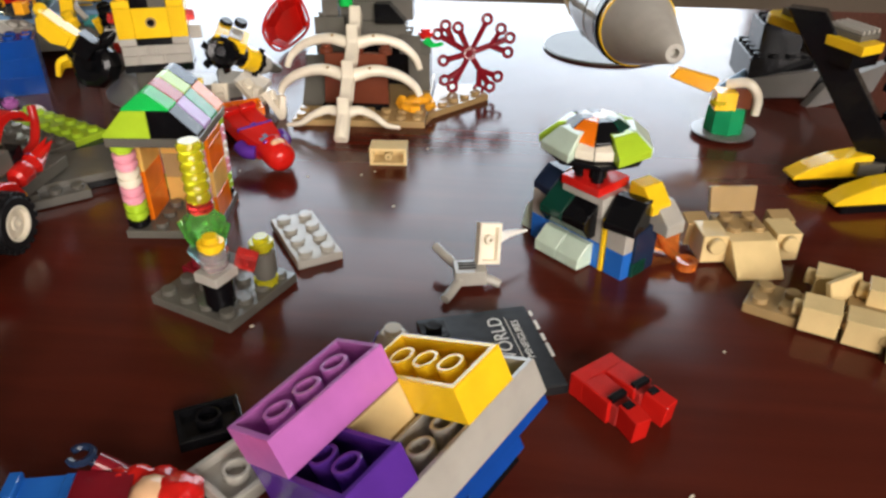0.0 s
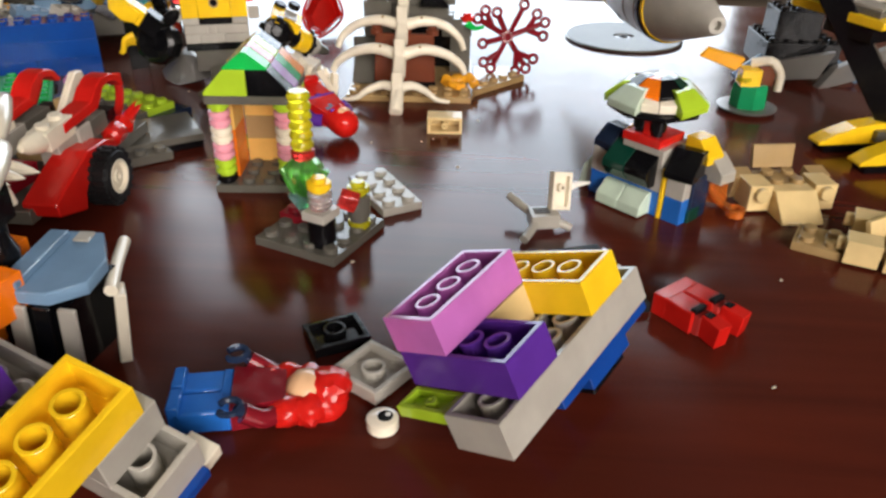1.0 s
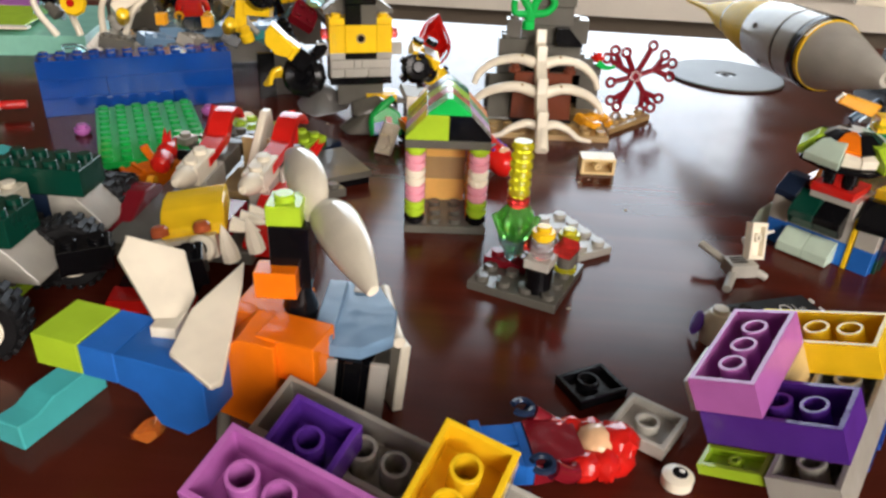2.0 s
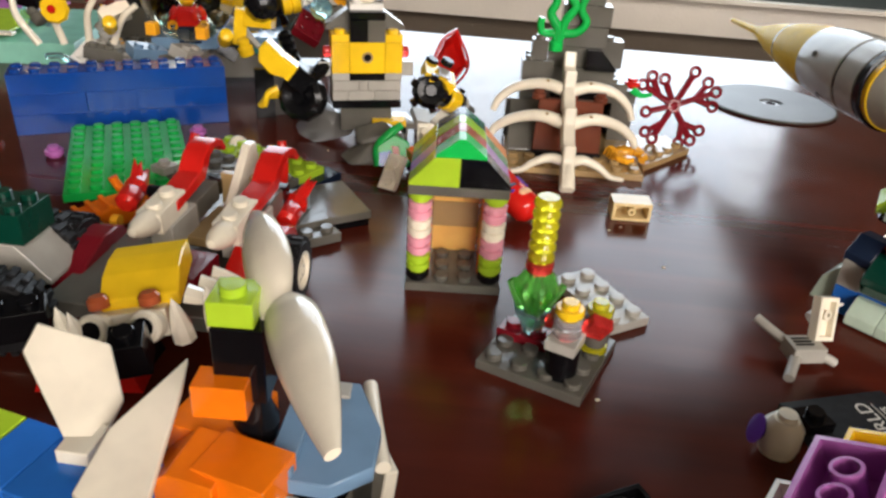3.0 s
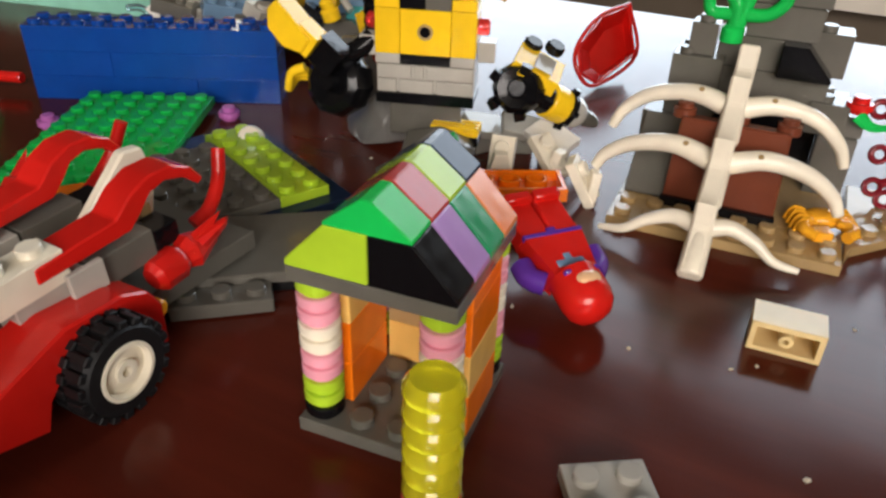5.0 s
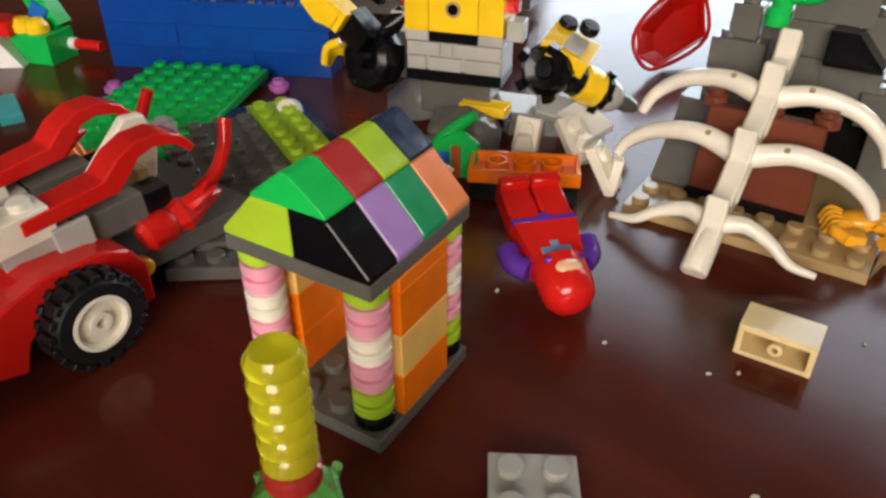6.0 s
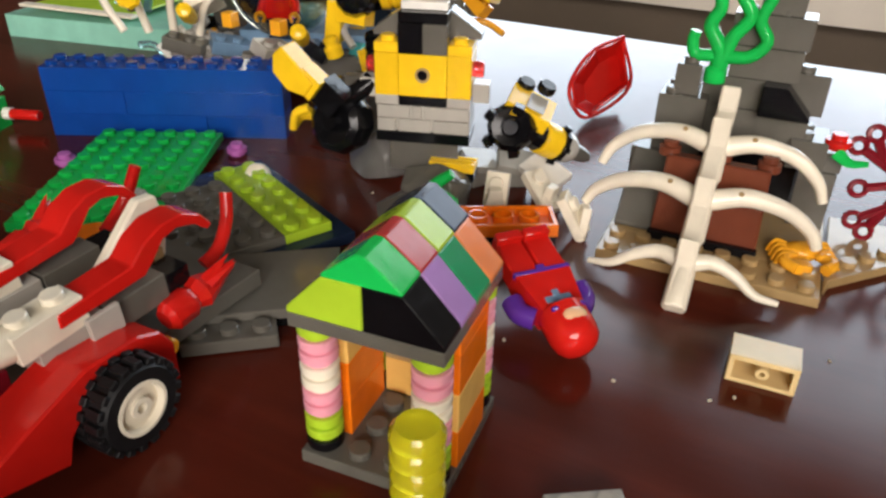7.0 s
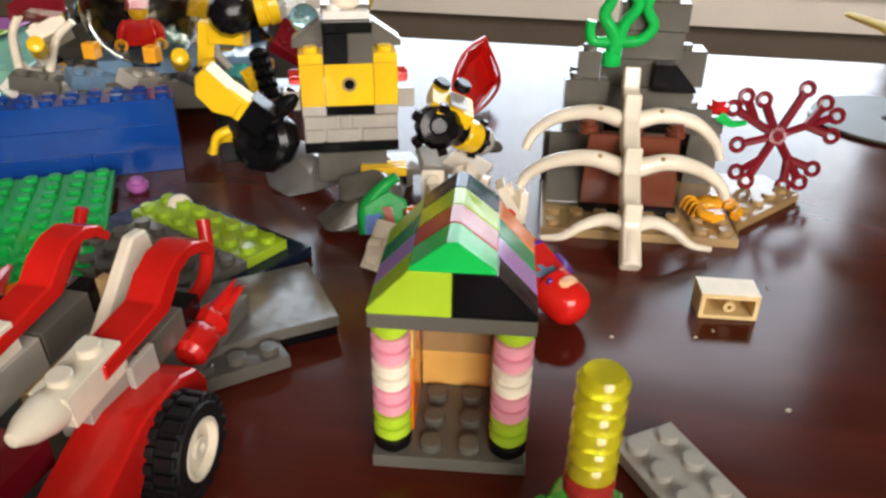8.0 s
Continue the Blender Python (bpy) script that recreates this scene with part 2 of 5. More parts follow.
def lathe_mesh(col, prof, seg=20, key=None, angle=35):
    key = ("l", col, tuple(prof), seg)
    if key not in CACHE:
        bm = bmesh.new()
        rings = []
        for r, z in prof:
            if r < 1e-6:
                rings.append([bm.verts.new((0, 0, z * MM))])
            else:
                rings.append([bm.verts.new((r * math.cos(k * math.tau / seg) * MM, r * math.sin(k * math.tau / seg) * MM, z * MM)) for k in range(seg)])
        for a, b in zip(rings, rings[1:]):
            for k in range(seg):
                j = (k + 1) % seg
                if len(a) == 1 and len(b) == 1:
                    continue
                if len(a) == 1:
                    bm.faces.new((a[0], b[j], b[k]))
                elif len(b) == 1:
                    bm.faces.new((a[k], a[j], b[0]))
                else:
                    bm.faces.new((a[k], a[j], b[j], b[k]))
        for end in (rings[0], rings[-1]):
            if len(end) > 1 and prof[0] != prof[-1]:
                bm.faces.new(end)
        CACHE[key] = finish(bm, col, angle)
    return CACHE[key]


def la(T, name, col, prof, m, seg=20, label=""):
    return part(name, lathe_mesh(col, prof, seg), T, m, label)


def rnd(T, col, x, y, z, h=1, name="round_plate", r=3.95, stud=True):
    """A round one-stud plate or brick at stud centre (x, y)."""
    H = 3.2 * h
    prof = [(r - 1.1, 0), (r - 0.9, H * 0.25), (r, H * 0.4), (r, H - 0.25), (r - 0.25, H)] if h == 1 else [(r - 0.8, 0), (r - 0.8, 1.6), (r, 1.9), (r, H - 0.25), (r - 0.25, H)]
    prof = prof + ([(2.42, H), (2.42, H + 1.55), (2.2, H + 1.75)] if stud else [])
    return la(T, name, col, prof, L(8 * x, 8 * y, 3.2 * z))


def sweep_bm(bm, path, radii, seg=10, flat=1.0):
    pts = [Vector(p) for p in path]
    rings = []
    side = None
    for i, p in enumerate(pts):
        d = (pts[min(i + 1, len(pts) - 1)] - pts[max(i - 1, 0)]).normalized()
        if side is None:
            side = d.orthogonal().normalized()
        side = (side - d * side.dot(d)).normalized()
        up = d.cross(side)
        r = radii[i] if isinstance(radii, (list, tuple)) else radii
        rings.append([bm.verts.new((p + (side * math.cos(k * math.tau / seg) + up * flat * math.sin(k * math.tau / seg)) * r) * MM) for k in range(seg)])
    for a, b in zip(rings, rings[1:]):
        for k in range(seg):
            bm.faces.new((a[k], a[(k + 1) % seg], b[(k + 1) % seg], b[k]))
    bm.faces.new(rings[0][::-1])
    bm.faces.new(rings[-1])


def smooth_path(ctrl, n=6):
    """Points along a smooth line through the control points."""
    p = [Vector(c) for c in ctrl]
    p = [2 * p[0] - p[1]] + p + [2 * p[-1] - p[-2]]
    out = []
    for i in range(1, len(p) - 2):
        for k in range(n):
            t = k / n
            a, b, c, d = p[i - 1:i + 3]
            out.append(0.5 * ((2 * b) + (c - a) * t + (2 * a - 5 * b + 4 * c - d) * t * t + (3 * b - a - 3 * c + d) * t ** 3))
    return out + [p[-2]]


def sw(T, name, col, ctrl, r0, r1, m, seg=10, n=6, flat=1.0, label=""):
    """A bent rod through the control points, in millimetres, from radius r0 to r1."""
    path = smooth_path(ctrl, n)
    bm = bmesh.new()
    k = len(path) - 1
    sweep_bm(bm, path, [r0 + (r1 - r0) * i / k for i in range(k + 1)], seg, flat)
    return part(name, finish(bm, col, 50), T, m, label)


def ball_bm(bm, x, y, z, rx, ry, rz, bumps=0.0, sub=2, cell=3.0):
    res = bmesh.ops.create_icosphere(bm, subdivisions=sub, radius=1)
    for v in res["verts"]:
        k = 1 + bumps * noise.noise(v.co * cell + Vector((x, y, z)))
        v.co = Vector(((x + rx * v.co.x * k) * MM, (y + ry * v.co.y * k) * MM, (z + rz * v.co.z * k) * MM))


def rock_mesh(col, rx, ry, rz, seed):
    """A faceted boulder."""
    rng = random.Random(seed)
    bm = bmesh.new()
    for _ in range(18):
        v = Vector((rng.gauss(0, 1), rng.gauss(0, 1), rng.gauss(0, 1))).normalized()
        bm.verts.new((v.x * rx * MM, v.y * ry * MM, max(0.0, v.z * rz + rz * 0.55) * MM))
    bmesh.ops.convex_hull(bm, input=bm.verts)
    bmesh.ops.bevel(bm, geom=bm.edges[:], offset=min(0.5, 0.08 * min(rx, ry, rz)) * MM, segments=1, affect="EDGES")
    return finish(bm, col, 25)


def figure_mesh(name, legs, torso, arms, hand, head, hair, cap="hair", seed=1):
    """A small plastic toy figure as one mesh, lying on its back along +y with its front to +z, feet at y = 0."""
    bm = bmesh.new()
    slots = [legs, torso, arms, hand, head, hair]
    def mark(first, k):
        bm.faces.ensure_lookup_table()
        for f in bm.faces[first:]:
            f.material_index = k
    n = 0
    for s in (-1, 1):
        add_box(bm, s * 4 - 3.7, 0, 0.3, s * 4 + 3.7, 3, 8.6, 0.4)
        add_box(bm, s * 4 - 3.7, 1, 0.3, s * 4 + 3.7, 12.5, 6.6, 0.5)
    add_box(bm, -7.8, 11.5, 0.4, 7.8, 14.2, 6.8, 0.4)
    mark(n, 0)
    n = len(bm.faces)
    f = bm.faces.new([bm.verts.new((x * MM, y * MM, 0.3 * MM)) for x, y in ((-7.8, 14.2), (7.8, 14.2), (5.6, 27), (-5.6, 27))])
    ext = bmesh.ops.extrude_face_region(bm, geom=[f])
    for v in ext["geom"]:
        if isinstance(v, bmesh.types.BMVert):
            v.co.z += 6.9 * MM
    mark(n, 1)
    n = len(bm.faces)
    for s in (-1, 1):
        sweep_bm(bm, smooth_path([(s * 6.4, 25.5, 4), (s * 9, 22, 4.5), (s * 9.8, 17.5, 7.5)] if cap != "dome" else [(s * 6.4, 25.5, 3), (s * 9.2, 22.5, 2.6), (s * 9.6, 18.5, 2.6)], 4), 2.4 if cap != "dome" else 2.9, 10)
    if cap == "dome":
        add_box(bm, -7.9, 13.4, 5.8, 7.9, 14.6, 7.35, 0.1)
        add_box(bm, -1.2, 12.2, 5.8, 1.2, 14.0, 7.3, 0.1)
        add_box(bm, -4.6, 27.4, 8.4, 4.6, 28.6, 9.9, 0.3)
    mark(n, 2)
    n = len(bm.faces)
    if cap == "dome":
        add_box(bm, -3.6, 22.6, 6.2, 3.6, 24.6, 7.4, 0.2)
        add_box(bm, -1.0, 20.8, 6.2, 1.0, 23.0, 7.4, 0.2)
    for s in (-1, 1) if cap != "dome" else ():
        sweep_bm(bm, [(s * 9.8, 17.5, 7.5), (s * 9.9, 16.0, 9.0)], 1.3, 8)
        sweep_bm(bm, [(s * 9.9 + 2.6 * math.cos(a), 14.8 + 2.6 * math.sin(a), 9.6) for a in [radians(-60 + 30 * k) for k in range(11)]], 0.9, 6)
    mark(n, 3)
    n = len(bm.faces)
    ball_bm(bm, 0, 31.5, 4.2, 5 if cap != "hair" else 5.8, 5.2, 5 if cap != "hair" else 5.8)
    if cap == "dome":
        ball_bm(bm, 0, 31.0, 9.8, 3.2, 2.4, 1.2)
    mark(n, 4)
    n = len(bm.faces)
    if cap == "hair":
        for bx_, by_, bz_, r in ((0, 34.5, 1.5, 7.2), (-5.4, 32, 3.0, 4.6), (5.4, 32, 3.0, 4.6), (0, 37.0, 4.8, 5.6), (-6.0, 27.0, 3.8, 4.2), (6.0, 27.0, 3.8, 4.2), (-6.2, 23.5, 4.4, 3.2)):
            ball_bm(bm, bx_, by_, bz_, r, r, r * 0.9, 0.22, 3)
    elif cap == "helmet":
        ball_bm(bm, 0, 32.5, 4.4, 6.4, 6.9, 6.4, 0.02, 3)
        sweep_bm(bm, [(-5, 28.6, 9.0), (0, 28.0, 10.6), (5, 28.6, 9.0)], 1.2, 6)
    elif cap == "dome":
        sweep_bm(bm, [(0, y, 4.4) for y in (26.2, 26.6, 33, 35.6, 37.4, 38.4)], [5.2, 6.3, 6.3, 5.7, 4.2, 1.6], 20)
    elif cap == "hat":
        ball_bm(bm, 0, 34.5, 4.2, 5.9, 3.9, 5.9, 0.0, 2)
        add_box(bm, -5, 33.0, 4, 5, 34.0, 11.5, 0.4)
    mark(n, 5)
    me = finish(bm, slots[0], 40)
    for c in slots[1:]:
        me.materials.append(MAT[c])
    return me

# ---- the room ----


def slab(name, mat, x0, y0, z0, x1, y1, z1, ch=0.0, label="", kind="structure", category="", parent=None):
    bm = bmesh.new()
    add_box(bm, x0 * 1000, y0 * 1000, z0 * 1000, x1 * 1000, y1 * 1000, z1 * 1000, ch)
    ob = new(name, finish(bm, mat))
    ob.parent = parent
    return tagged(ob, label, category, "", kind)


slab("floor", FLOOR, -2.3, -2.3, -0.80, 2.5, 1.6, -0.75, label="brown carpeted floor of the room", category="floor")
slab("ceiling", CEIL, -2.3, -2.3, 1.65, 2.5, 1.6, 1.75, label="plain off-white painted ceiling", category="ceiling")
slab("wall_west", WALL, -2.3, -2.1, -0.75, -2.2, 1.38, 1.65, label="warm beige painted side wall", category="wall")
slab("wall_east", WALL, 2.4, -2.1, -0.75, 2.5, 1.38, 1.65, label="warm beige painted side wall", category="wall")


def wall_with_window(name, y0, y1, wx0, wx1, wz0, wz1, below):
    wall = new(name)
    tagged(wall, "painted wall with a wide window opening", "wall", "", "structure")
    for nm, mat, a in (("wall_below", below, (-2.3, y0, -0.75, 2.5, y1, wz0)), ("wall_above", WALL, (-2.3, y0, wz1, 2.5, y1, 1.65)),
                       ("wall_side", WALL, (-2.3, y0, wz0, wx0, y1, wz1)), ("wall_side", WALL, (wx1, y0, wz0, 2.5, y1, wz1))):
        ob = slab(nm, mat, *a, kind="", parent=wall)
    return wall


wall_with_window("wall_north", 1.38, 1.5, -0.71, 0.41, -0.07, 0.86, DADO)
wall_with_window("wall_south", -2.2, -2.1, 0.05, 2.05, 0.2, 1.6, WALL)


def window(name, x0, x1, y, z0, z1, label):
    w = tagged(new(name), label, "window", "", "structure")
    mid = (x0 + x1) / 2
    for nm, a in (("window_frame", (x0, y, z0, x0 + 0.05, y + 0.05, z1)), ("window_frame", (x1 - 0.05, y, z0, x1, y + 0.05, z1)),
                  ("window_frame", (x0 + 0.05, y, z1 - 0.05, x1 - 0.05, y + 0.05, z1)), ("window_frame", (x0 + 0.05, y, z0, x1 - 0.05, y + 0.05, z0 + 0.04)),
                  ("mullion", (mid - 0.02, y, z0 + 0.04, mid + 0.02, y + 0.05, z1 - 0.05))):
        slab(nm, TRIM, *a, kind="", parent=w)
    for a, b in ((x0 + 0.05, mid - 0.02), (mid + 0.02, x1 - 0.05)):
        p = slab("pane", PANE, a, y + 0.02, z0 + 0.04, b, y + 0.026, z1 - 0.05, kind="", parent=w)
        p.visible_shadow = False
    return w


window("window_1", -0.71, 0.41, 1.43, -0.066, 0.86, "wide bright window with cream painted frame")
window("window_2", 0.05, 2.05, -2.18, 0.2, 1.6, "rear window with cream painted frame")
slab("window_sill", TRIM, -0.9, 1.29, -0.075, 1.1, 1.43, -0.068, label="cream painted window sill with a deep apron", category="sill")
slab("sill_apron", TRIM, -0.9, 1.33, -0.135, 1.1, 1.38, -0.0755, label="cream painted apron board below the sill", category="trim")
slab("sill_box", DARK, 0.10, 1.31, -0.068, 0.72, 1.42, -0.05, 1.0, label="flat dark green box lying on the sill", kind="", category="box")

# ---- the table ----
table = thing("table", "dark red-brown lacquered wooden table, glossy, slightly dusty", "table", 0, 0, -75)
bm = bmesh.new()
add_box(bm, -800, -520, 720, 800, 592, 750, 3)
part("tabletop", finish(bm, WOOD), table, L(0, 0, 0))
for sx in (-1, 1):
    for sy in (-480, 540):
        bm = bmesh.new()
        add_cyl(bm, 0, 0, 0, 720, 22, 16, 1, 32)
        part("leg", finish(bm, WOOD), table, L(sx * 740, sy, 0))

# ---- the little house ----
house = thing("toy_house", "small toy house with striped round pillars and a patchwork gable roof", "toy house", -11.65, 21.5, 0, 5.5)
bx(house, "dark_grey", 0, 0, 0, 4, 4, 1)
for px in (0.5, 3.5):
    for py in (0.5, 3.5):
        for k, c in enumerate(("black", "lime", "lime", "pink", "pink", "cream", "cream", "pink", "pink", "lime")):
            rnd(house, c, px, py, 1 + k, stud=False)
for k, c in enumerate(("orange", "light_orange", "orange")):
    bx(house, c, 3, 1, 1 + 3 * k, 1, 2, 3, False)
    bx(house, ("orange", "orange", "light_orange")[k], 0, 1, 1 + 3 * k, 1, 2, 3, False)
    bx(house, ("light_orange", "dark_tan", "light_orange")[k], 1, 3, 1 + 3 * k, 2, 1, 3, False)
for x, y, nx, ny, c in ((3, 1, 1, 2, "orange"), (0, 1, 1, 2, "light_orange"), (1, 3, 2, 1, "light_orange")):
    bx(house, c, x, y, 10, nx, ny, 1, False, "plate")
bx(house, "dark_grey", 0, 0, 11, 4, 4, 1, False)
for j, (a, b, c) in enumerate((("lime", "black", "green"), ("lavender", "lavender", "dull_red"), ("emerald", "emerald", "lime"), ("lime", "salmon", "navy"))):
    slope(house, a, L(8, 8 * (j + 0.5), 38.4))
    slope(house, b, L(24, 8 * (j + 0.5), 38.4, 0, 0, 180))
    pr(house, "ridge", c, [(-8, 0), (8, 0), (8, 0.7), (0.9, 6.3), (-0.9, 6.3), (-8, 0.7)], 7.84, L(16, 8 * (j + 0.5), 48.0))

# ---- the plate with the lantern ----
lantern = thing("lantern_plate", "dark grey four-by-four plate carrying a clear yellow and green lantern", "toy lantern", -6.9, 18.65, 0, -22)
bx(lantern, "dark_grey", -2, -2, 0, 4, 4, 1)
rnd(lantern, "black", 0.9, -1.15, 1, 3, "round_brick", 4.6)
bx(lantern, "grey", 0.35, -1.75, 4.1, 1.1, 1.2, 1, False)
rnd(lantern, "clear", 0.9, -1.15, 5.1)
rnd(lantern, "clear", 0.9, -1.15, 6.1)
rnd(lantern, "yellow", 0.9, -1.15, 7.1, 1)
rnd(lantern, "clear_yellow", 1.45, 0.8, 1, 1)
rnd(lantern, "dark_grey", 1.45, 0.8, 2, 3, "round_brick")
rnd(lantern, "clear_yellow", 1.45, 0.8, 5, 1)
bx(lantern, "maroon", -2, -0.3, 1, 2, 1, 1)
la(lantern, "crystal", "clear_aqua", [(2.4, 0), (3.6, 3), (6.6, 8.6), (5.6, 9.2), (2, 3)], L(-6.5, 1.6, 6.0), 6)
la(lantern, "flared_cup", "clear_green", [(2.6, 0), (3.0, 4), (4.8, 7), (6.9, 12), (6.6, 14), (5.0, 15.6), (3.5, 17), (0, 17)], L(-6.5, 1.6, 10.2), 7)
for k in range(4):
    sw(lantern, "leaf", "clear_green", [(3.0, 0, 5), (5.4, 0, 9), (7.6, 0, 13)], 2.6, 1.4, L(-6.5, 1.6, 10.2, 0, 0, 90 * k + 20), 8, 4, 0.6)
la(lantern, "collar", "clear_red", [(3.4, 0), (4.0, 0.6), (4.0, 2.8), (3.4, 3.4)], L(-6.5, 1.6, 27.2))
for k in range(6):
    la(lantern, "lamp_ring", "clear_yellow", [(3.0, 0), (3.9, 1.0), (3.9, 2.0), (3.0, 3.3)], L(-6.5, 1.6, 30.6 + 3.3 * k), 18)
for x, y, z in ((2, -4, 15), (12, -2, 15)):
    wb(lantern, "clear_red", 0.8, 0.45, 2.2, L(x, y, z, 25, 20, 30), False, "crystal_bar")

plate_thing("grey_plate", "light grey two-by-four plate lying studs up on the table", "grey", 4, 2, pose(-0.0520, 0.2190, 0.0005, 0, 1.2, -56))
one = wb(None, "tan", 2, 1, 3, pose(-0.0352, 0.296, 0.004, 90, 0, 4), hollow=True)
one.name = "tan_brick"
tagged(one, "tan one-by-two brick lying on its side, hollow underside showing", "toy brick")

# ---- the patchwork tower with the mushroom roof ----
tower = thing("toy_tower", "patchwork toy tower of mixed slopes under a mushroom roof", "toy tower", 2.67, 23.53, 0, -43)
bx(tower, "azure", 0.5, 0, 0, 3.5, 3, 3, False)
bx(tower, "grey", 0.5, 0, 3, 3.5, 3, 3, False)
bx(tower, "azure", 4.15, 0, 0, 0.95, 0.6, 3, False)
bx(tower, "grey", 4.15, 0, 3, 0.95, 0.6, 2.2, False)
bx(tower, "navy", 4.2, 0.62, 0, 1.0, 1.4, 5.2, False)
bx(tower, "forest", 4.7, 0.5, 0, 0.55, 0.9, 1.6, False)
bx(tower, "yellow", 3.9, -0.06, 0, 0.22, 0.4, 6.2, False, "strip")
pr(tower, "curved_slope", "mint", [(-5, 0), (4, 0), (4, 15), (1, 14), (-3, 9)], 12, L(-2.0, 8.5, 0))
wb(tower, "azure", 0.92, 1, 3, L(4.4, 3.2, 0), False)
wb(tower, "grey", 0.92, 1, 3, L(4.4, 3.2, 9.65), False)
for k in range(2):
    pr(tower, "slope", "mint", [(-6, 0.3), (4, 0), (4, 8.5), (-1, 8.5), (-6, 4.0)], 9.6, L(13.5 + 9.8 * k, -1, 0.4, 0, 0, 90))
    pr(tower, "slope", ("forest", "black")[k], [(-3, 0), (8, 0), (8, 13.2), (2, 13.2), (-6.5, 7), (-6.5, 4.5)], 9.6, L(14 + 9.8 * k, 0, 11.4, 0, 0, 90))
pr(tower, "slope", "navy", [(-4.5, 0), (6, 0), (6, 8.5), (1, 8.5), (-4.5, 3)], 9, L(5.2, 3.8, 18.6, 0, 0, 80))
pr(tower, "slope", "orange", [(-5, 0), (6, 0), (6, 8), (1, 8), (-5, 2.5)], 10, L(9, 10, 20.5, 0, 0, 15))
pr(tower, "slope", "white", [(-5, 0), (6, 0), (6, 8), (1, 8), (-5, 2.5)], 8, L(5, 18, 16, 0, 0, 0))
pr(tower, "slope", "black", [(-5, 0), (6, 0), (6, 9.6), (2, 9.6), (-5, 2.4)], 11, L(36.8, 4.4, 16.8, 0, 0, 100))
pr(tower, "slope", "yellow", [(-6, 0), (5, 0), (5, 8.5), (-1, 8.5), (-6, 3)], 8.4, L(37, 15, 21, 0, 0, 172))
pr(tower, "slope", "grey", [(-5, 0), (4, 0), (4, 9.6), (1, 9.6), (-5, 4)], 8, L(43, 17, 14.5, 0, 0, 172))
bx(tower, "grey", 1.6, 0, 6, 2.2, 2.2, 2, False)
bx(tower, "red", 1.55, -0.05, 8, 2, 2, 1, False)
for x, y in ((2.1, 0.5), (3.0, 0.5), (2.55, 1.3)):
    rnd(tower, "black", x, y, 9, 3, "round_brick", 2.9, False)
bx(tower, "red", 2.4, 0.25, 9, 0.35, 0.35, 2.6, False, "post")
ROOF = (19.6, 6.9, 37.6)
la(tower, "roof_plate", "black", [(10, 0), (17.0, 0.0), (17.4, 0.8), (17.0, 1.8), (10, 2.4)], L(*ROOF), 8)
LOW = [(9, 0), (18.4, -0.8), (18.6, 2.0), (12.6, 6.8), (9, 7.0)]
FRONT = [(9, 0), (15.0, 0), (15.2, 3.0), (12, 4.4), (9, 4.6)]
HIGH = [(1.2, 0.5), (12.8, 0.5), (13.2, 5.0), (6.4, 9.4), (1.2, 9.5)]
for col, a0, a1, prof in (("mint", 237, 282, LOW), ("cream", 283, 306, FRONT), ("cream", 307, 330, FRONT), ("lime", 331, 377, LOW), ("mint", 20, 66, LOW), ("lime", 70, 112, LOW), ("black", 116, 168, LOW), ("lime", 174, 222, LOW),
                          ("orange", 259, 305, HIGH), ("black", 306, 352, HIGH), ("forest", 353, 392, HIGH), ("mint", 33, 80, HIGH), ("white", 81, 125, HIGH), ("black", 126, 170, HIGH), ("grey", 171, 214, HIGH), ("black", 215, 258, HIGH)):
    sector(tower, "roof_slope", col, a0, a1, prof, L(*ROOF) @ L(0, 0, 2.4))
la(tower, "roof_cap", "white", [(2.6, 0), (2.6, 0.4), (2.3, 0.6)], L(ROOF[0], ROOF[1], ROOF[2] + 11.4), 8)

# ---- tan creature and clear orange ring piece ----
beast = thing("tan_creature", "pale tan brick-built creature with round joints, resting on the table", "toy creature", 10.0, 22.6, 0, 10)
slope(beast, "tan", L(0, -5, 0, 0, 0, 90), 2, 2, 3, 0.8)
bx(beast, "dark_tan", -1, 0, 0, 2, 2, 3, True)
for s in (-1, 1):
    wb(beast, "tan", 1.1, 1.4, 3.2, L(12.5 * s, 3, 1), False, "arm_block")
    la(beast, "joint", "tan", [(2.8, 0), (2.8, 2), (2.4, 2.4)], L(12.5 * s, -2.4, 8, 90))
    la(beast, "joint", "tan", [(2.8, 0), (2.8, 2), (2.4, 2.4)], L(12.5 * s, 9, 8, -90))
    wb(beast, "dark_tan", 1, 0.9, 3, L(15 * s, 12, 2, 10), False, "hind_block")
pr(beast, "back_fin", "dark_tan", [(-8, 0), (8, 0), (8.4, 9), (-8.4, 9)], 2.2, L(-1, 15, 11, -14))
ring = thing("orange_clip", "clear orange clip piece with a round eye", "toy piece", 7.9, 21.8, 0, 0)
la(ring, "eye", "clear_orange", [(2.0, 0), (3.6, 0), (3.6, 3), (2.0, 3), (2.0, 0)], L(0, 0, 0.5), 18)
sw(ring, "arm", "clear_orange", [(-2, 3, 2), (-6, 6, 4), (-9, 10, 9)], 1.6, 1.6, L(0, 0, 0))
pr(ring, "wing", "clear_orange", [(-6, 0), (4, 0), (3, 9), (-5, 11)], 2.0, L(-5, 9, 1, 0, 0, -20))

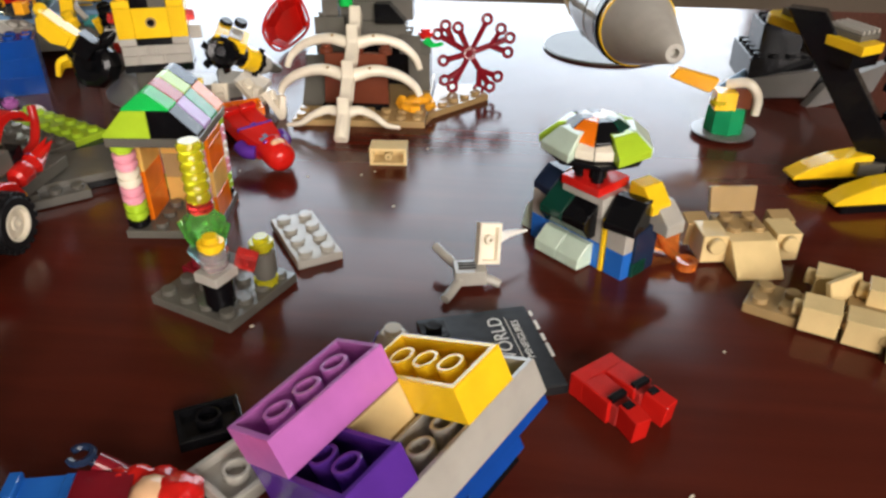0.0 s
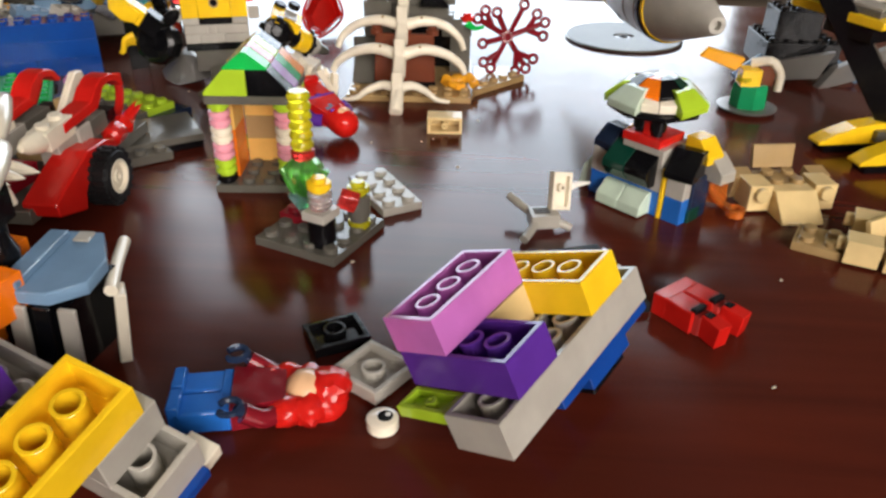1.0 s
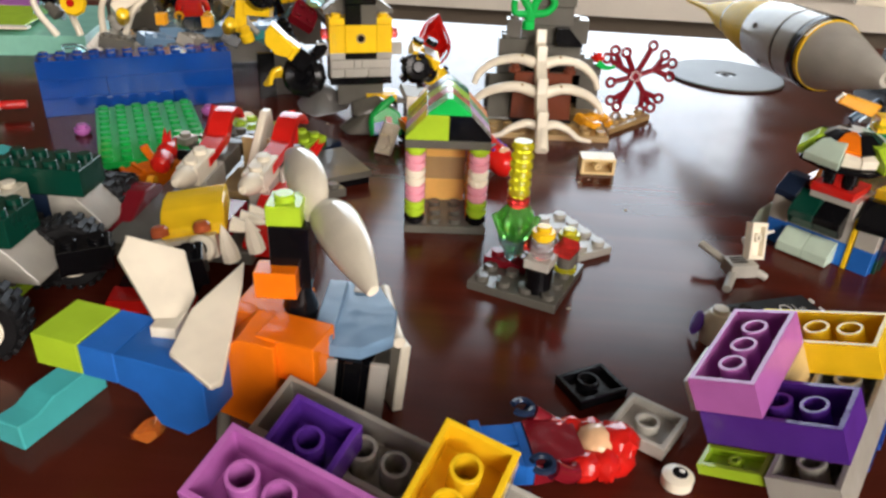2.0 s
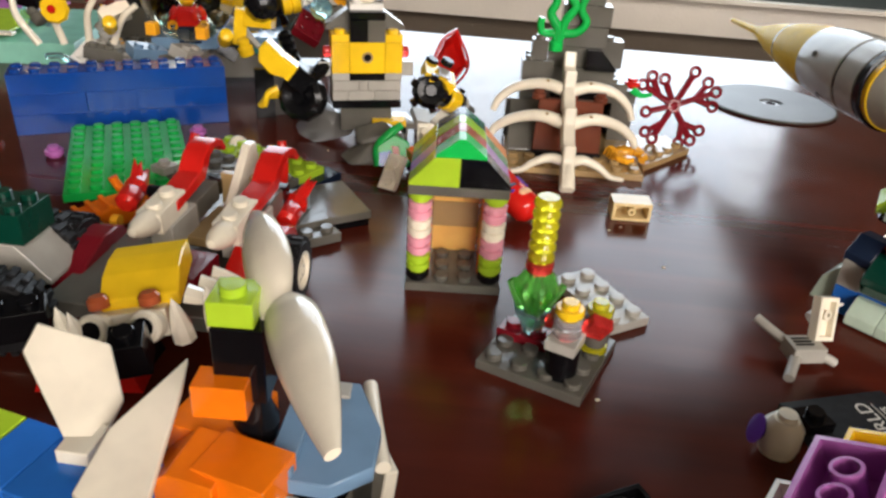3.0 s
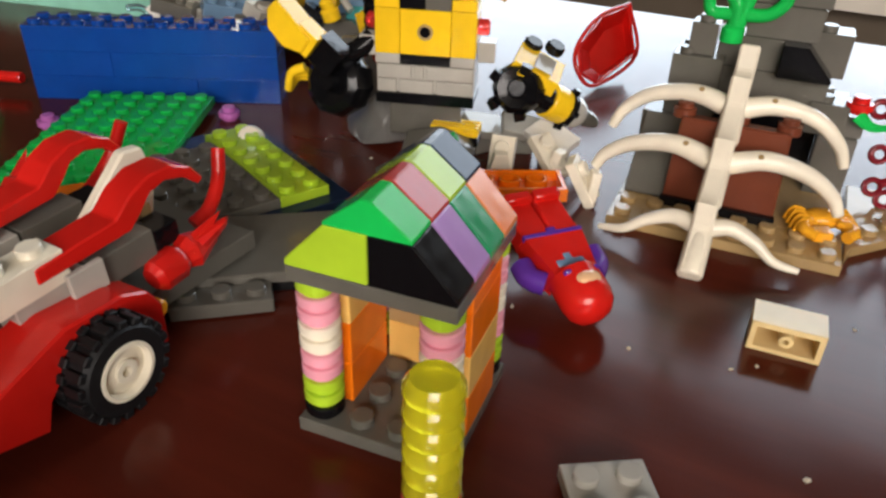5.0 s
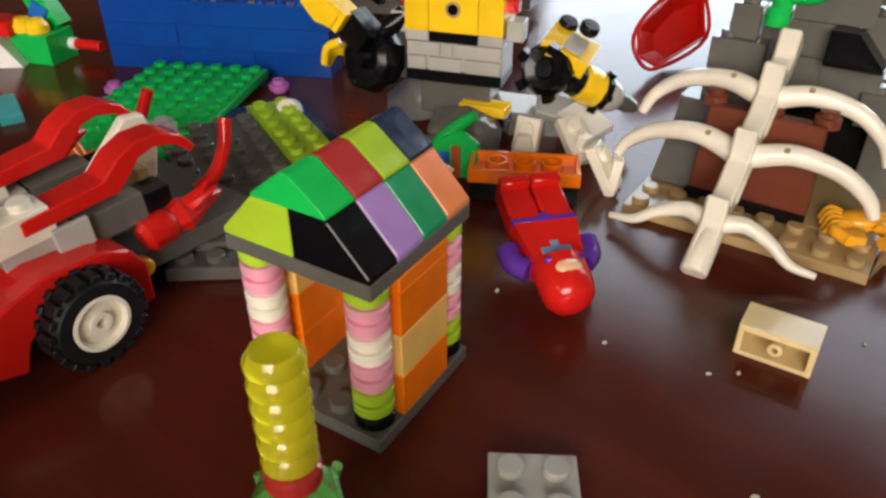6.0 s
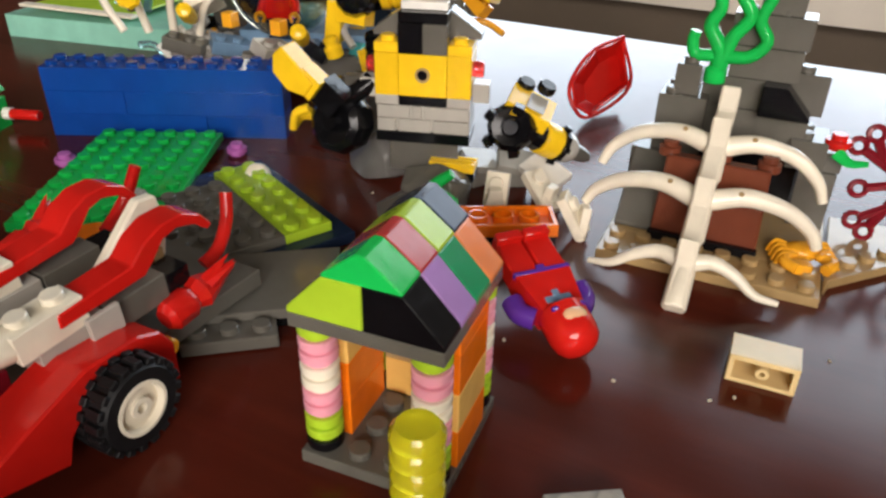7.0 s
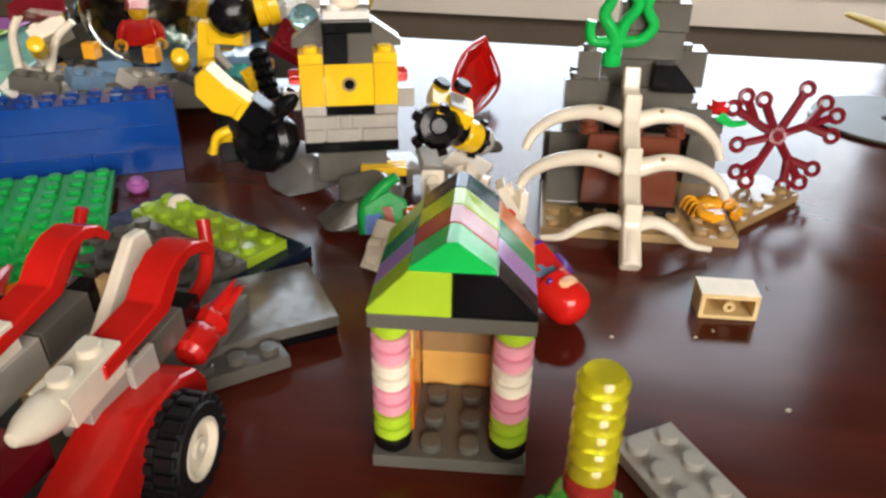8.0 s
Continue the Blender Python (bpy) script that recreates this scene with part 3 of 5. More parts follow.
crawler = thing("tan_crawler", "second tan brick-built creature lying flat, jointed", "toy creature", 11.2, 19.2, 0, -27)
bx(crawler, "dark_tan", -2.4, -0.8, 0, 2, 2, 1)
wb(crawler, "dark_tan", 2.6, 1.0, 1, L(18, 9, 3.0), False)
for x, y, z in ((2, -3, 2.4), (14, -3, 2.4), (26, -5, 2), (2, 16, 3), (17, 13, 5)):
    wb(crawler, "tan", 1.35, 1.15, 2.6, L(x, y, z - 1.5, 0, 0, 5), False, "limb_block")
    la(crawler, "joint", "tan", [(2.6, 0), (2.6, 2.6), (2.2, 3)], L(x + 5, y, z + 3.2, 0, 90))
    la(crawler, "joint", "tan", [(2.6, 0), (2.6, 2.6), (2.2, 3)], L(x - 5, y, z + 3.2, 0, -90))
pr(crawler, "fin", "tan", [(-7, 0), (7, 0), (7, 8), (-7, 8)], 2, L(7, 10, 4, -20, 0, 60))

# ---- upside-down stack ----


def axes(u, v, o):
    """A frame from the run u, the side v and the corner o in centimetres."""
    X = Vector(u).normalized()
    Y = (Vector(v) - X * X.dot(Vector(v))).normalized()
    Z = X.cross(Y)
    m = Matrix((X, Y, Z)).transposed().to_4x4()
    m.translation = Vector(o) / 100
    return m


def stack(label, frame_, pieces):
    """Bricks clutched together studs down: run, side and height in studs and plates, then lengths."""
    T = new("brick_stack")
    T.empty_display_size = 0.01
    T.matrix_basis = frame_
    tagged(T, label, "toy stack")
    for col, u, v, w, nu, nv, h, solid in pieces:
        m = L(8 * (u + nu / 2), 8 * (v + nv / 2), 3.2 * w)
        wb(T, col, nu, nv, h, m, False, hollow=not solid)
    return T


stack("upside-down stack of orchid, purple, yellow and grey bricks", axes((0.5298, 0.8395, 0.1205), (-0.7556, 0.5317, -0.3826), (-0.27, 7.66, 1.12)), (
    ("grey", 0, 0, 0, 8, 2, 3, 0), ("purple", 1, 0, 3, 2, 4, 3, 0), ("orchid", 1, 2.1, 6, 4, 2, 3, 0), ("yellow", 5, 0, 3, 2, 4, 3, 0),
    ("tan", 3, 2.1, 1.5, 2, 1.8, 4.4, 1), ("lime", 0.1, 2.05, 1.8, 1, 2, 1, 0), ("cream", 2.4, 4.1, 3, 2, 1, 3, 0),
    ("blue", 2.6, 0.1, -1, 5.4, 1.8, 1, 1), ("blue", 4.2, 0.2, -2.3, 2.4, 1.7, 1.3, 1), ("black", 4.4, 0.4, -3.2, 2.0, 1.2, 0.9, 1)))
stack("near upside-down stack of orchid, purple and yellow bricks", axes((0.93, -0.32, -0.17), (0.28, 0.92, 0.27), (-12.77, 9.49, 1.77)), (
    ("grey", 0, -2, 0, 8, 2, 3, 0), ("purple", 1, -4, 3, 2, 3, 3, 0), ("orchid", 0.6, -5, 6, 4, 2, 3, 0), ("yellow", 5, -4.4, 6, 2, 4, 3, 0),
    ("grey", 5, -2, 3, 2, 2, 3, 1), ("blue", 3, -1.9, -1, 5.2, 1.8, 1, 1), ("blue", 0.5, -1.9, -3.6, 3, 1.8, 3.6, 1), ("cream", 7.0, -0.4, -1.4, 1, 1, 1.2, 1)))

# ---- small figures ----
fig = new("toy_figure", figure_mesh("a", "azure", "maroon", "maroon", "navy", "skin", "red"))
fig.matrix_basis = pose(-0.084, 0.0945, 0.0002, 0, 0, -77)
tagged(fig, "red-haired toy figure in dark red and blue lying on its back", "toy figure")
fig = new("toy_figure", figure_mesh("b", "red", "red", "purple", "slate_blue", "skin", "red", "dome"))
fig.matrix_basis = pose(-0.1042, 0.2982, 0.0125, -17, 0, 229.5) @ Matrix.Scale(1.03, 4)
tagged(fig, "red toy figure with purple arms and round helmet, lying down", "toy figure")

legs = thing("loose_trousers", "loose red toy figure legs with black knees lying on the table", "toy legs", 5.0, 14.95, 0, 222)
for s in (-1, 1):
    wb(legs, "red", 0.9, 1.2, 2.2, L(4.2 * s, 0, 0.3, 0, 0, -3 * s), False, "leg")
    wb(legs, "dull_red", 0.7, 0.3, 2.0, L(4.2 * s, 5.6, 0.3), False, "knee")
    wb(legs, "red", 0.62, 0.9, 2.2, L(4.6 * s, 9.6, 0.3, -6, 0, -8 * s), False, "foot")
    wb(legs, "black", 0.7, 0.28, 0.5, L(4.2 * s, 4.0, 6.6), False, "knee_pad")
    wb(legs, "black", 0.4, 0.3, 0.4, L(4.5 * s, 8.0, 6.6), False, "shin_print")
wb(legs, "red", 1.9, 0.6, 2.2, L(0, -7, 0.2), False, "hip")

# ---- things beside the first stack ----
one = wb(None, "black", 2, 1.6, 1, pose(-0.0515, 0.1285, 0.0, 0, 0, 30), hollow=True)
one.name = "black_plate"
tagged(one, "black two-by-two piece lying upside down", "toy plate")
one = wb(None, "grey", 2, 2, 1.2, pose(-0.0385, 0.1125, 0.001, 0, 0, -33), hollow=True)
one.name = "grey_plate"
tagged(one, "light grey two-by-two plate lying upside down, tube showing", "toy plate")
eye = thing("printed_tile", "round cream tile printed with a black eye", "toy tile", -3.35, 9.55, 0)
la(eye, "disc", "cream", [(3.4, 0), (3.9, 0.4), (3.9, 3.0), (3.6, 3.2)], L(0, 0, 0))
la(eye, "print", "black", [(1.9, 0), (1.9, 0.05)], L(0.6, 0.6, 3.21), 16)
la(eye, "glint", "white", [(0.7, 0), (0.7, 0.04)], L(1.2, 1.2, 3.27), 10)

# ---- the grey gadget with the ivory plate ----
gadget = thing("grey_gadget", "grey toy blaster with an ivory plate and white blade", "toy gadget", 0.75, 20.1, 0, 12)
wb(gadget, "grey", 1.3, 1.0, 1.6, L(0, -1, 2), False, "body")
for k in range(3):
    wb(gadget, "black", 0.75, 0.06, 0.15, L(-1, -2.5 + 1.6 * k, 7.15), False, "slot")
sw(gadget, "leg", "grey", [(-3, -3, 4), (-6, -7, 2.5), (-9, -11, 1.6)], 1.7, 1.6, L(0, 0, 0))
sw(gadget, "leg", "grey", [(3, -3, 4), (7, -3, 2.5), (9.5, -4, 1.4)], 1.7, 1.4, L(0, 0, 0))
sw(gadget, "barrel", "grey", [(-4, 3, 5), (-8, 8, 7), (-10, 11, 8)], 1.5, 1.5, L(0, 0, 0))
wb(gadget, "cream", 1.0, 1.7, 1, L(6, 5, 12, 70, 12, 15), False, "ivory_plate", True)
sw(gadget, "blade", "white", [(6, 8, 9), (14, 13, 10), (22, 17, 9)], 2.6, 0.4, L(0, 0, 0), 8, 5, 0.5)

# ---- black display tile with white lettering, and a small head beside it ----
sign = thing("display_tile", "black glossy display tile with white lettering", "toy tile", 1.6, 16.3, 0, 20)
wb(sign, "rubber", 4.2, 4.6, 1, L(0, 0, 0), False, "tile")
bx(sign, "black", -2.2, 0.6, 1, 1, 1, 1)


def lettering(T, text, size, m):
    cu = bpy.data.curves.new("lettering", "FONT")
    cu.body, cu.size, cu.extrude = text, size * MM, 0.00003
    cu.materials.append(MAT["white"])
    return part("lettering", cu, T, m)


lettering(sign, "WORLD", 6.0, W(sign, 2.54, 15.80, 0.325, 0, 0, 109))
lettering(sign, "MINIFIGURES", 3.0, W(sign, 2.92, 16.17, 0.325, 0, 0, 109))
wb(sign, "white", 0.05, 2.7, 0.02, W(sign, 2.33, 16.85, 0.321, 0, 0, 19), False, "print_bar")
for k in range(4):
    wb(sign, "white", 0.14, (0.75, 0.4, 0.5, 0.3)[k], 0.02, W(sign, 3.32 - 0.19 * k, 16.55 + 0.55 * k, 0.321, 0, 0, 19), False, "print_bar")
head = thing("ivory_helmet", "small ivory toy helmet with a purple flap", "toy head", -1.0, 15.9, 0)
la(head, "dome", "cream", [(4.6, 0), (5.2, 3), (5.0, 8), (3.2, 10.5), (2.4, 10.6), (2.4, 12)], L(0, 0, 0))
la(head, "flap", "purple", [(0, 0), (3.2, 0.3), (4.0, 1.2), (0, 1.6)], L(-5, 1, 5, 0, -70))

# ---- more helpers: flat outlines, wheels ----


def flat(T, name, col, pts, z0, z1, m=None, ch=0.3, label=""):
    """A plate with the outline pts (centimetres of the place), from z0 to z1 millimetres."""
    cx, cy = T.matrix_basis.translation.x * 100, T.matrix_basis.translation.y * 100
    bm = bmesh.new()
    f = bm.faces.new([bm.verts.new(((x - cx) / 100, (y - cy) / 100, z0 * MM)) for x, y in pts])
    ext = bmesh.ops.extrude_face_region(bm, geom=[f])
    for v in ext["geom"]:
        if isinstance(v, bmesh.types.BMVert):
            v.co.z += (z1 - z0) * MM
    bmesh.ops.bevel(bm, geom=bm.edges[:], offset=ch * MM, segments=1, affect="EDGES")
    return part(name, finish(bm, col), T, m or Matrix.Identity(4), label)


def wheel(T, m, r=11.0, w=9.0, rim="cream"):
    """A toy wheel with its axle along local z: tyre with tread blocks, and a dished rim."""
    tyre = la(T, "wheel", "rubber", [(r * 0.62, -w / 2), (r - 1.2, -w / 2), (r - 0.2, -w / 2 + 1.2), (r - 0.2, w / 2 - 1.2), (r - 1.2, w / 2), (r * 0.62, w / 2), (r * 0.62, -w / 2)], m, 32)
    bm = bmesh.new()
    n = 20
    for k in range(n):
        a = k * math.tau / n
        for s in (-1, 1):
            b2 = bmesh.new()
            add_box(b2, r - 0.8, -1.0, 0.2 if s > 0 else -w / 2 + 0.3, r + 0.75, 1.0, w / 2 - 0.3 if s > 0 else -0.2, 0.2)
            b2.transform(Matrix.Rotation(a + (0.5 * math.tau / n if s > 0 else 0), 4, "Z"))
            tmp = bpy.data.meshes.new("tmp")
            b2.to_mesh(tmp)
            b2.free()
            bm.from_mesh(tmp)
            bpy.data.meshes.remove(tmp)
    tread = part("tread", finish(bm, "rubber"), tyre, Matrix.Identity(4))
    tagged(tread, kind="stuff")
    q = r * 0.62
    la(tyre, "rim", rim, [(q, -w / 2 + 1), (q, w / 2 + 0.2), (q - 0.8, w / 2 + 0.3), (q - 1.2, w / 2 - 1.4), (2.4, w / 2 - 1.0), (2.4, w / 2 - 0.2), (1.2, w / 2 - 0.2), (1.2, w / 2 - 2), (0, w / 2 - 2)], Matrix.Identity(4), 28)
    return tyre


# ---- red monster car ----
HINGE = Matrix.Translation((-0.187, 0.230, 0.025))
DECK = pose(0.0101, -0.0103, 0.005) @ HINGE @ pose(0, 0, 0, 0, 0, -4) @ HINGE.inverted()
JAW = Matrix.Translation((-0.186, 0.180, 0.020))
FACE = pose(0.0125, -0.0300, 0.0150) @ JAW @ pose(0, 0, 0, 0, 0, 7) @ pose(0, 0, 0, -10, -9) @ JAW.inverted()


def up(T, x, y, z, rx=0, ry=0, rz=0, on=DECK):
    """A pose on the car's raised deck or on its face, given as if it were level."""
    return T.matrix_basis.inverted() @ on @ pose(x / 100, y / 100, z / 100, rx, ry, rz)


car = thing("toy_car", "red toy monster car with yellow hood, ivory teeth and black tyres", "toy car", -18.7, 21.0, 0, 0)
flat(car, "chassis", "dark_grey", [(-21.4, 17.0), (-16.2, 17.0), (-16.0, 25.6), (-21.0, 25.6)], 7, 12)
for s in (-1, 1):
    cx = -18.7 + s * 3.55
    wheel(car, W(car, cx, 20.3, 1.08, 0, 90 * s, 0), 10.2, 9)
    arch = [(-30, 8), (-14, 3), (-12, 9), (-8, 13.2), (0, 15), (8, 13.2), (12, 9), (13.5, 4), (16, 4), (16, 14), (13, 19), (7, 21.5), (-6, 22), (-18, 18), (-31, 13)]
    # the -x fender is smaller and a darker red than the +x one
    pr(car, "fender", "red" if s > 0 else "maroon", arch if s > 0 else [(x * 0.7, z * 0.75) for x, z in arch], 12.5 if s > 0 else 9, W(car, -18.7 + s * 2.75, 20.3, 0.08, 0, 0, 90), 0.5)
    wb(car, "grey", 1, 2, 2.6, up(car, -18.6 + s * 1.15, 21.4, 1.25, 4), False, "side_block")
    wb(car, "dark_grey", 0.96, 1.9, 2.2, up(car, -18.6 + s * 1.15, 23.0, 1.5, 4), False, "side_block")
    wb(car, "black", 0.9, 0.8, 1.6, up(car, -18.6 + s * 1.15, 24.1, 1.65, 4), False, "side_block")
    wb(car, "grey", 0.2, 1, 2, up(car, -18.55 + s * 1.62, 22.0, 1.65, 4), False, "grille")
    bar = [(0, -1), (0, 2.4), (18, 4.6), (22, 8.4), (27, 10.8), (33, 11.0), (38, 8.8), (41, 5.0), (39.5, 4.0), (36, 7.0), (31, 8.2), (27, 7.0), (24, 3.6), (21, 0.8)]
    pr(car, "spoiler", "red", bar, 7.8, up(car, -18.6 + s * 1.2, 21.1, 2.38, 0, 0, 92 - 2 * s), 0.35, "bent red spoiler bar")
    wb(car, "cream", 1, 2, 2.2, up(car, -18.65 + s * 1.2, 21.0, 2.0, 6), True, "nose_block")
    la(car, "nose", "cream", [(3.9, 0), (3.9, 4), (3.0, 8), (1.4, 11), (0, 11.6)], up(car, -18.65 + s * 1.2, 20.35, 2.3, 84), 14)
    sw(car, "pipe", "red", [(0, 0, 0), (0.8 * s, 5, 2.5), (0, 10, 8), (-1.5 * s, 13, 15)], 1.9, 1.7, W(car, -18.7 + s * 1.8, 24.5, 1.65), 10)
    la(car, "flame_engine", "red", [(2.6, 0), (4.0, 1.5), (4.2, 7), (3.2, 8.5), (4.4, 11), (2.6, 16), (0.8, 22), (0, 23)], W(car, -18.7 + s * 2.8, 22.2, 1.7, -80, 0, -4 * s), 9)
    for k, a in enumerate((-30, 30, 160)):
        la(car, "flame", "red", [(1.6, 0), (2.2, 3), (1.1, 8), (0, 12)], W(car, -18.7 + s * 2.85, 23.2, 1.9, -60 + 12 * k, a * 0.3, -25 * s + a * 0.2), 7)
    la(car, "axle_pin", "amber", [(2.4, 0), (2.4, 2.5), (1.8, 3)], W(car, -18.7 + s * 2.9, 21.95, 1.2, 0, 90 * s))
    la(car, "peg", "black", [(2.2, 0), (2.2, 5), (1.8, 5.4)], W(car, -18.7 + s * 1.7, 22.9, 2.0, 0, 90 * s))
pr(car, "fin", "cream", [(-17, 0), (6, 0), (8, 9), (6, 16.5), (1, 17)], 3.0, up(car, -18.55, 24.2, 1.75, 0, 0, 90), 0.5)
wb(car, "dark_tan", 2, 0.4, 4, up(car, -18.65, 24.2, 1.1), False, "seat_back")
wb(car, "dark_tan", 2, 3.4, 1, up(car, -18.65, 22.7, 1.0), False, "cockpit_floor")
wb(car, "maroon", 2.2, 2, 2, up(car, -18.6, 19.4, 0.95), False, "engine_block")
hood = [(-11, 0), (10, 4.5), (10, 10.5), (2, 10.0), (-5, 8.0), (-11, 3.5)]
pr(car, "hood", "yellow", hood, 18.6, up(car, -18.55, 18.8, 1.35, 0, 0, 99, on=FACE), 0.35)
wb(car, "cream", 2.2, 0.8, 2.2, up(car, -18.6, 17.6, 0.75, 0, 0, 9, on=FACE), False, "jaw")
for k in range(3):
    la(car, "tooth", "cream", [(2.6, 0), (2.2, 3), (1.0, 7), (0, 9)], up(car, -17.3 + 0.12 * k, 17.9 + 0.6 * k, 1.6, 8, 112, 12 + 6 * k, on=FACE), 7)
for x, y in ((-19.6, 17.0), (-17.3, 17.3), (-16.7, 17.9), (-20.1, 17.4)):
    la(car, "fang", "cream", [(2.8, 0), (2.6, 4), (1.3, 9), (0, 12)], up(car, x, y, 0.7, 14, on=FACE), 8)
for s in (-1, 1):
    la(car, "eye", "cream", [(4.2, 0), (4.2, 3), (3.6, 3.8)], up(car, -18.65 + 0.62 * s, 17.2, 1.15, 74, on=FACE), 16)
    la(car, "pupil", "black", [(2.5, 0), (2.3, 0.4)], up(car, -18.65 + 0.62 * s, 16.82, 1.26, 74, on=FACE), 14)
    la(car, "brow", "rust", [(2.6, 0), (2.6, 2), (1.8, 3)], up(car, -18.65 + 0.62 * s, 17.5, 1.6, on=FACE), 12)
wb(car, "black", 1, 1, 3, up(car, -18.1, 16.3, 0.6, 22, 0, 12, on=FACE), True, "grip_block")
pr(car, "splitter", "black", [(-13, 0), (13, 0), (10, 6), (-10, 6)], 12, W(car, -18.9, 16.0, 0.3))
pr(car, "bumper", "red", [(-14, 0), (14, 0), (12, 5), (-12, 5)], 9, W(car, -19.0, 15.2, 0.0, 0, 0, 10))

# ---- the plane-like bird ----
def quad(T, name, col, pts, th):
    """A thin panel through four or more corners in centimetres."""
    bm = bmesh.new()
    f = bm.faces.new([bm.verts.new(T.matrix_basis.inverted() @ (Vector(p) / 100)) for p in pts])
    f.normal_update()
    n = f.normal * th * MM
    ext = bmesh.ops.extrude_face_region(bm, geom=[f])
    for v in ext["geom"]:
        if isinstance(v, bmesh.types.BMVert):
            v.co += n
    bmesh.ops.bevel(bm, geom=bm.edges[:], offset=0.35 * MM, segments=1, affect="EDGES")
    return part(name, finish(bm, col), T, Matrix.Identity(4))


bird = thing("toy_bird", "brick-built bird with white wings, ivory bill and striped slate-blue tail", "toy bird", -13.4, 10.6, 0, 0)
wb(bird, "lime", 1.1, 2, 4, W(bird, -17.5, 9.85, 2.65, 0, -90, -12.5), True)
wb(bird, "azure", 1.1, 2, 3, W(bird, -16.52, 9.63, 2.65, 0, -90, -12.5), False)
pr(bird, "keel", "azure", [(0, 22.2), (5, 21), (10, 13), (17, 12), (23, 17), (23, 30.6), (0, 30.9)], 16, W(bird, -16.5, 9.62, 0, 0, 0, -12.5))
pr(bird, "body_slope", "orange", [(-9, 12), (4, 8), (9, 12), (9, 33), (0, 34), (-7, 27)], 13, W(bird, -13.9, 10.0, 0, 0, 0, -6))
wb(bird, "orange", 1.9, 1.4, 3.4, W(bird, -12.75, 9.95, 2.3, 0, 0, -14), False)
wb(bird, "orange", 2, 2, 2.2, W(bird, -13.7, 11.4, 2.55, 0, 0, -10), False, "back_brick")
wb(bird, "black", 2.2, 2.8, 6, W(bird, -11.7, 11.2, 0.55, 0, 0, -8), False, "tail_block")
for k, cc in enumerate(("grey", "black", "grey")):
    quad(bird, "tail_stripe", cc, [(-12.2 + 0.62 * k, 9.85 - 0.02 * k, 2.65), (-11.75 + 0.62 * k, 9.82 - 0.02 * k, 2.65), (-12.0 + 0.62 * k, 9.92, 0.5), (-12.45 + 0.62 * k, 9.95, 0.5)], 1.4)
flat(bird, "tail_wedge", "slate_blue", [(-12.55, 12.9), (-11.25, 12.9), (-10.55, 11.6), (-10.5, 10.55), (-11.2, 9.95), (-12.45, 10.0)], 26.4, 30)
flat(bird, "tail_ridge", "slate_blue", [(-12.5, 12.6), (-12.0, 12.6), (-11.9, 10.0), (-12.4, 10.05)], 30, 32)
flat(bird, "tail_tile", "grey", [(-11.85, 12.8), (-11.4, 12.8), (-11.35, 12.3), (-11.8, 12.3)], 30.1, 30.8)
sw(bird, "pole", "cream", [(-11.2, 13.7, 2.3), (-10.85, 12.5, 2.3), (-10.45, 11.3, 2.25)], 0.17, 0.17, W(bird, 0, 0, 0) @ Matrix.Scale(10, 4), 10)
quad(bird, "pole_clip", "cream", [(-10.75, 11.9, 2.1), (-10.4, 11.3, 2.1), (-10.6, 11.2, 0.0), (-10.95, 11.8, 0.0)], 3)
sw(bird, "foot", "dark_grey", [(0, 0, 20), (-1, -1, 10), (-2, -2, 0.8)], 1.7, 1.7, W(bird, -14.5, 9.8, 0.0), 8)
pr(bird, "claw", "red", [(-3, 0), (2, 0), (3, 13), (-1, 13)], 4, W(bird, -13.6, 9.6, 0, 0, 0, 10))
quad(bird, "wing", "cream", [(-17.33, 11.55, 4.6), (-17.45, 11.11, 4.2), (-16.12, 10.03, 3.0), (-15.62, 9.65, 2.8), (-15.65, 11.25, 3.2), (-15.89, 11.53, 4.3)], 2.2)
quad(bird, "wing", "cream", [(-14.5, 11.8, 4.05), (-14.3, 11.0, 3.9), (-13.95, 8.3, 3.05), (-14.15, 8.1, 3.05), (-15.3, 8.75, 3.35), (-15.2, 9.95, 3.75)], 2.0)
wb(bird, "cream", 0.8, 1, 2.4, W(bird, -15.8, 10.0, 2.6), False, "wing_hinge")
neck = W(bird, -13.1, 11.1, -0.25, 0, 0, 4)
la(bird, "neck_joint", "black", [(4, 0), (4.4, 4), (3, 8), (3.4, 12)], neck @ L(2, 0, 32), 12)
wb(bird, "black", 1.2, 1.2, 5, neck @ L(1, 0, 43.5), False, "neck")
wb(bird, "orange", 1.25, 0.8, 2.2, neck @ L(-2, -5.4, 42.5), False, "chin")
wb(bird, "lime", 1.05, 1.1, 1.6, neck @ L(0, 0, 59.5), True, "crown")
for ctrl in ([(7, -1, 61), (4, 8, 64.5), (-1, 20, 65), (-6, 33, 62.5)], [(7, 2, 61), (12, -8, 63.5), (18, -22, 64), (23.5, -36, 63.5)]):
    line = smooth_path(ctrl, 6)
    bm = bmesh.new()
    sweep_bm(bm, line, [0.8 + 4.6 * math.sin(math.pi * (0.16 + 0.8 * k / (len(line) - 1))) for k in range(len(line))], 12, 0.62)
    part("bill", finish(bm, "cream", 50), bird, neck)

teal = thing("aqua_brick", "aqua sloped brick lying by the bird's tail", "toy brick", -19.3, 10.1, 0, 72)
pr(teal, "slope", "aqua", [(-14, 0), (13, 0), (13, 9), (-3, 9), (-8, 7), (-14, 7.5)], 8.6, L(0, 0, 0), 0.35)
gem = thing("amber_bit", "small clear amber piece lying on the table", "toy piece", -16.6, 9.6, 0)
part("crystal", rock_mesh("clear_orange", 4, 5, 3, 4), gem, L(0, 0, 0))

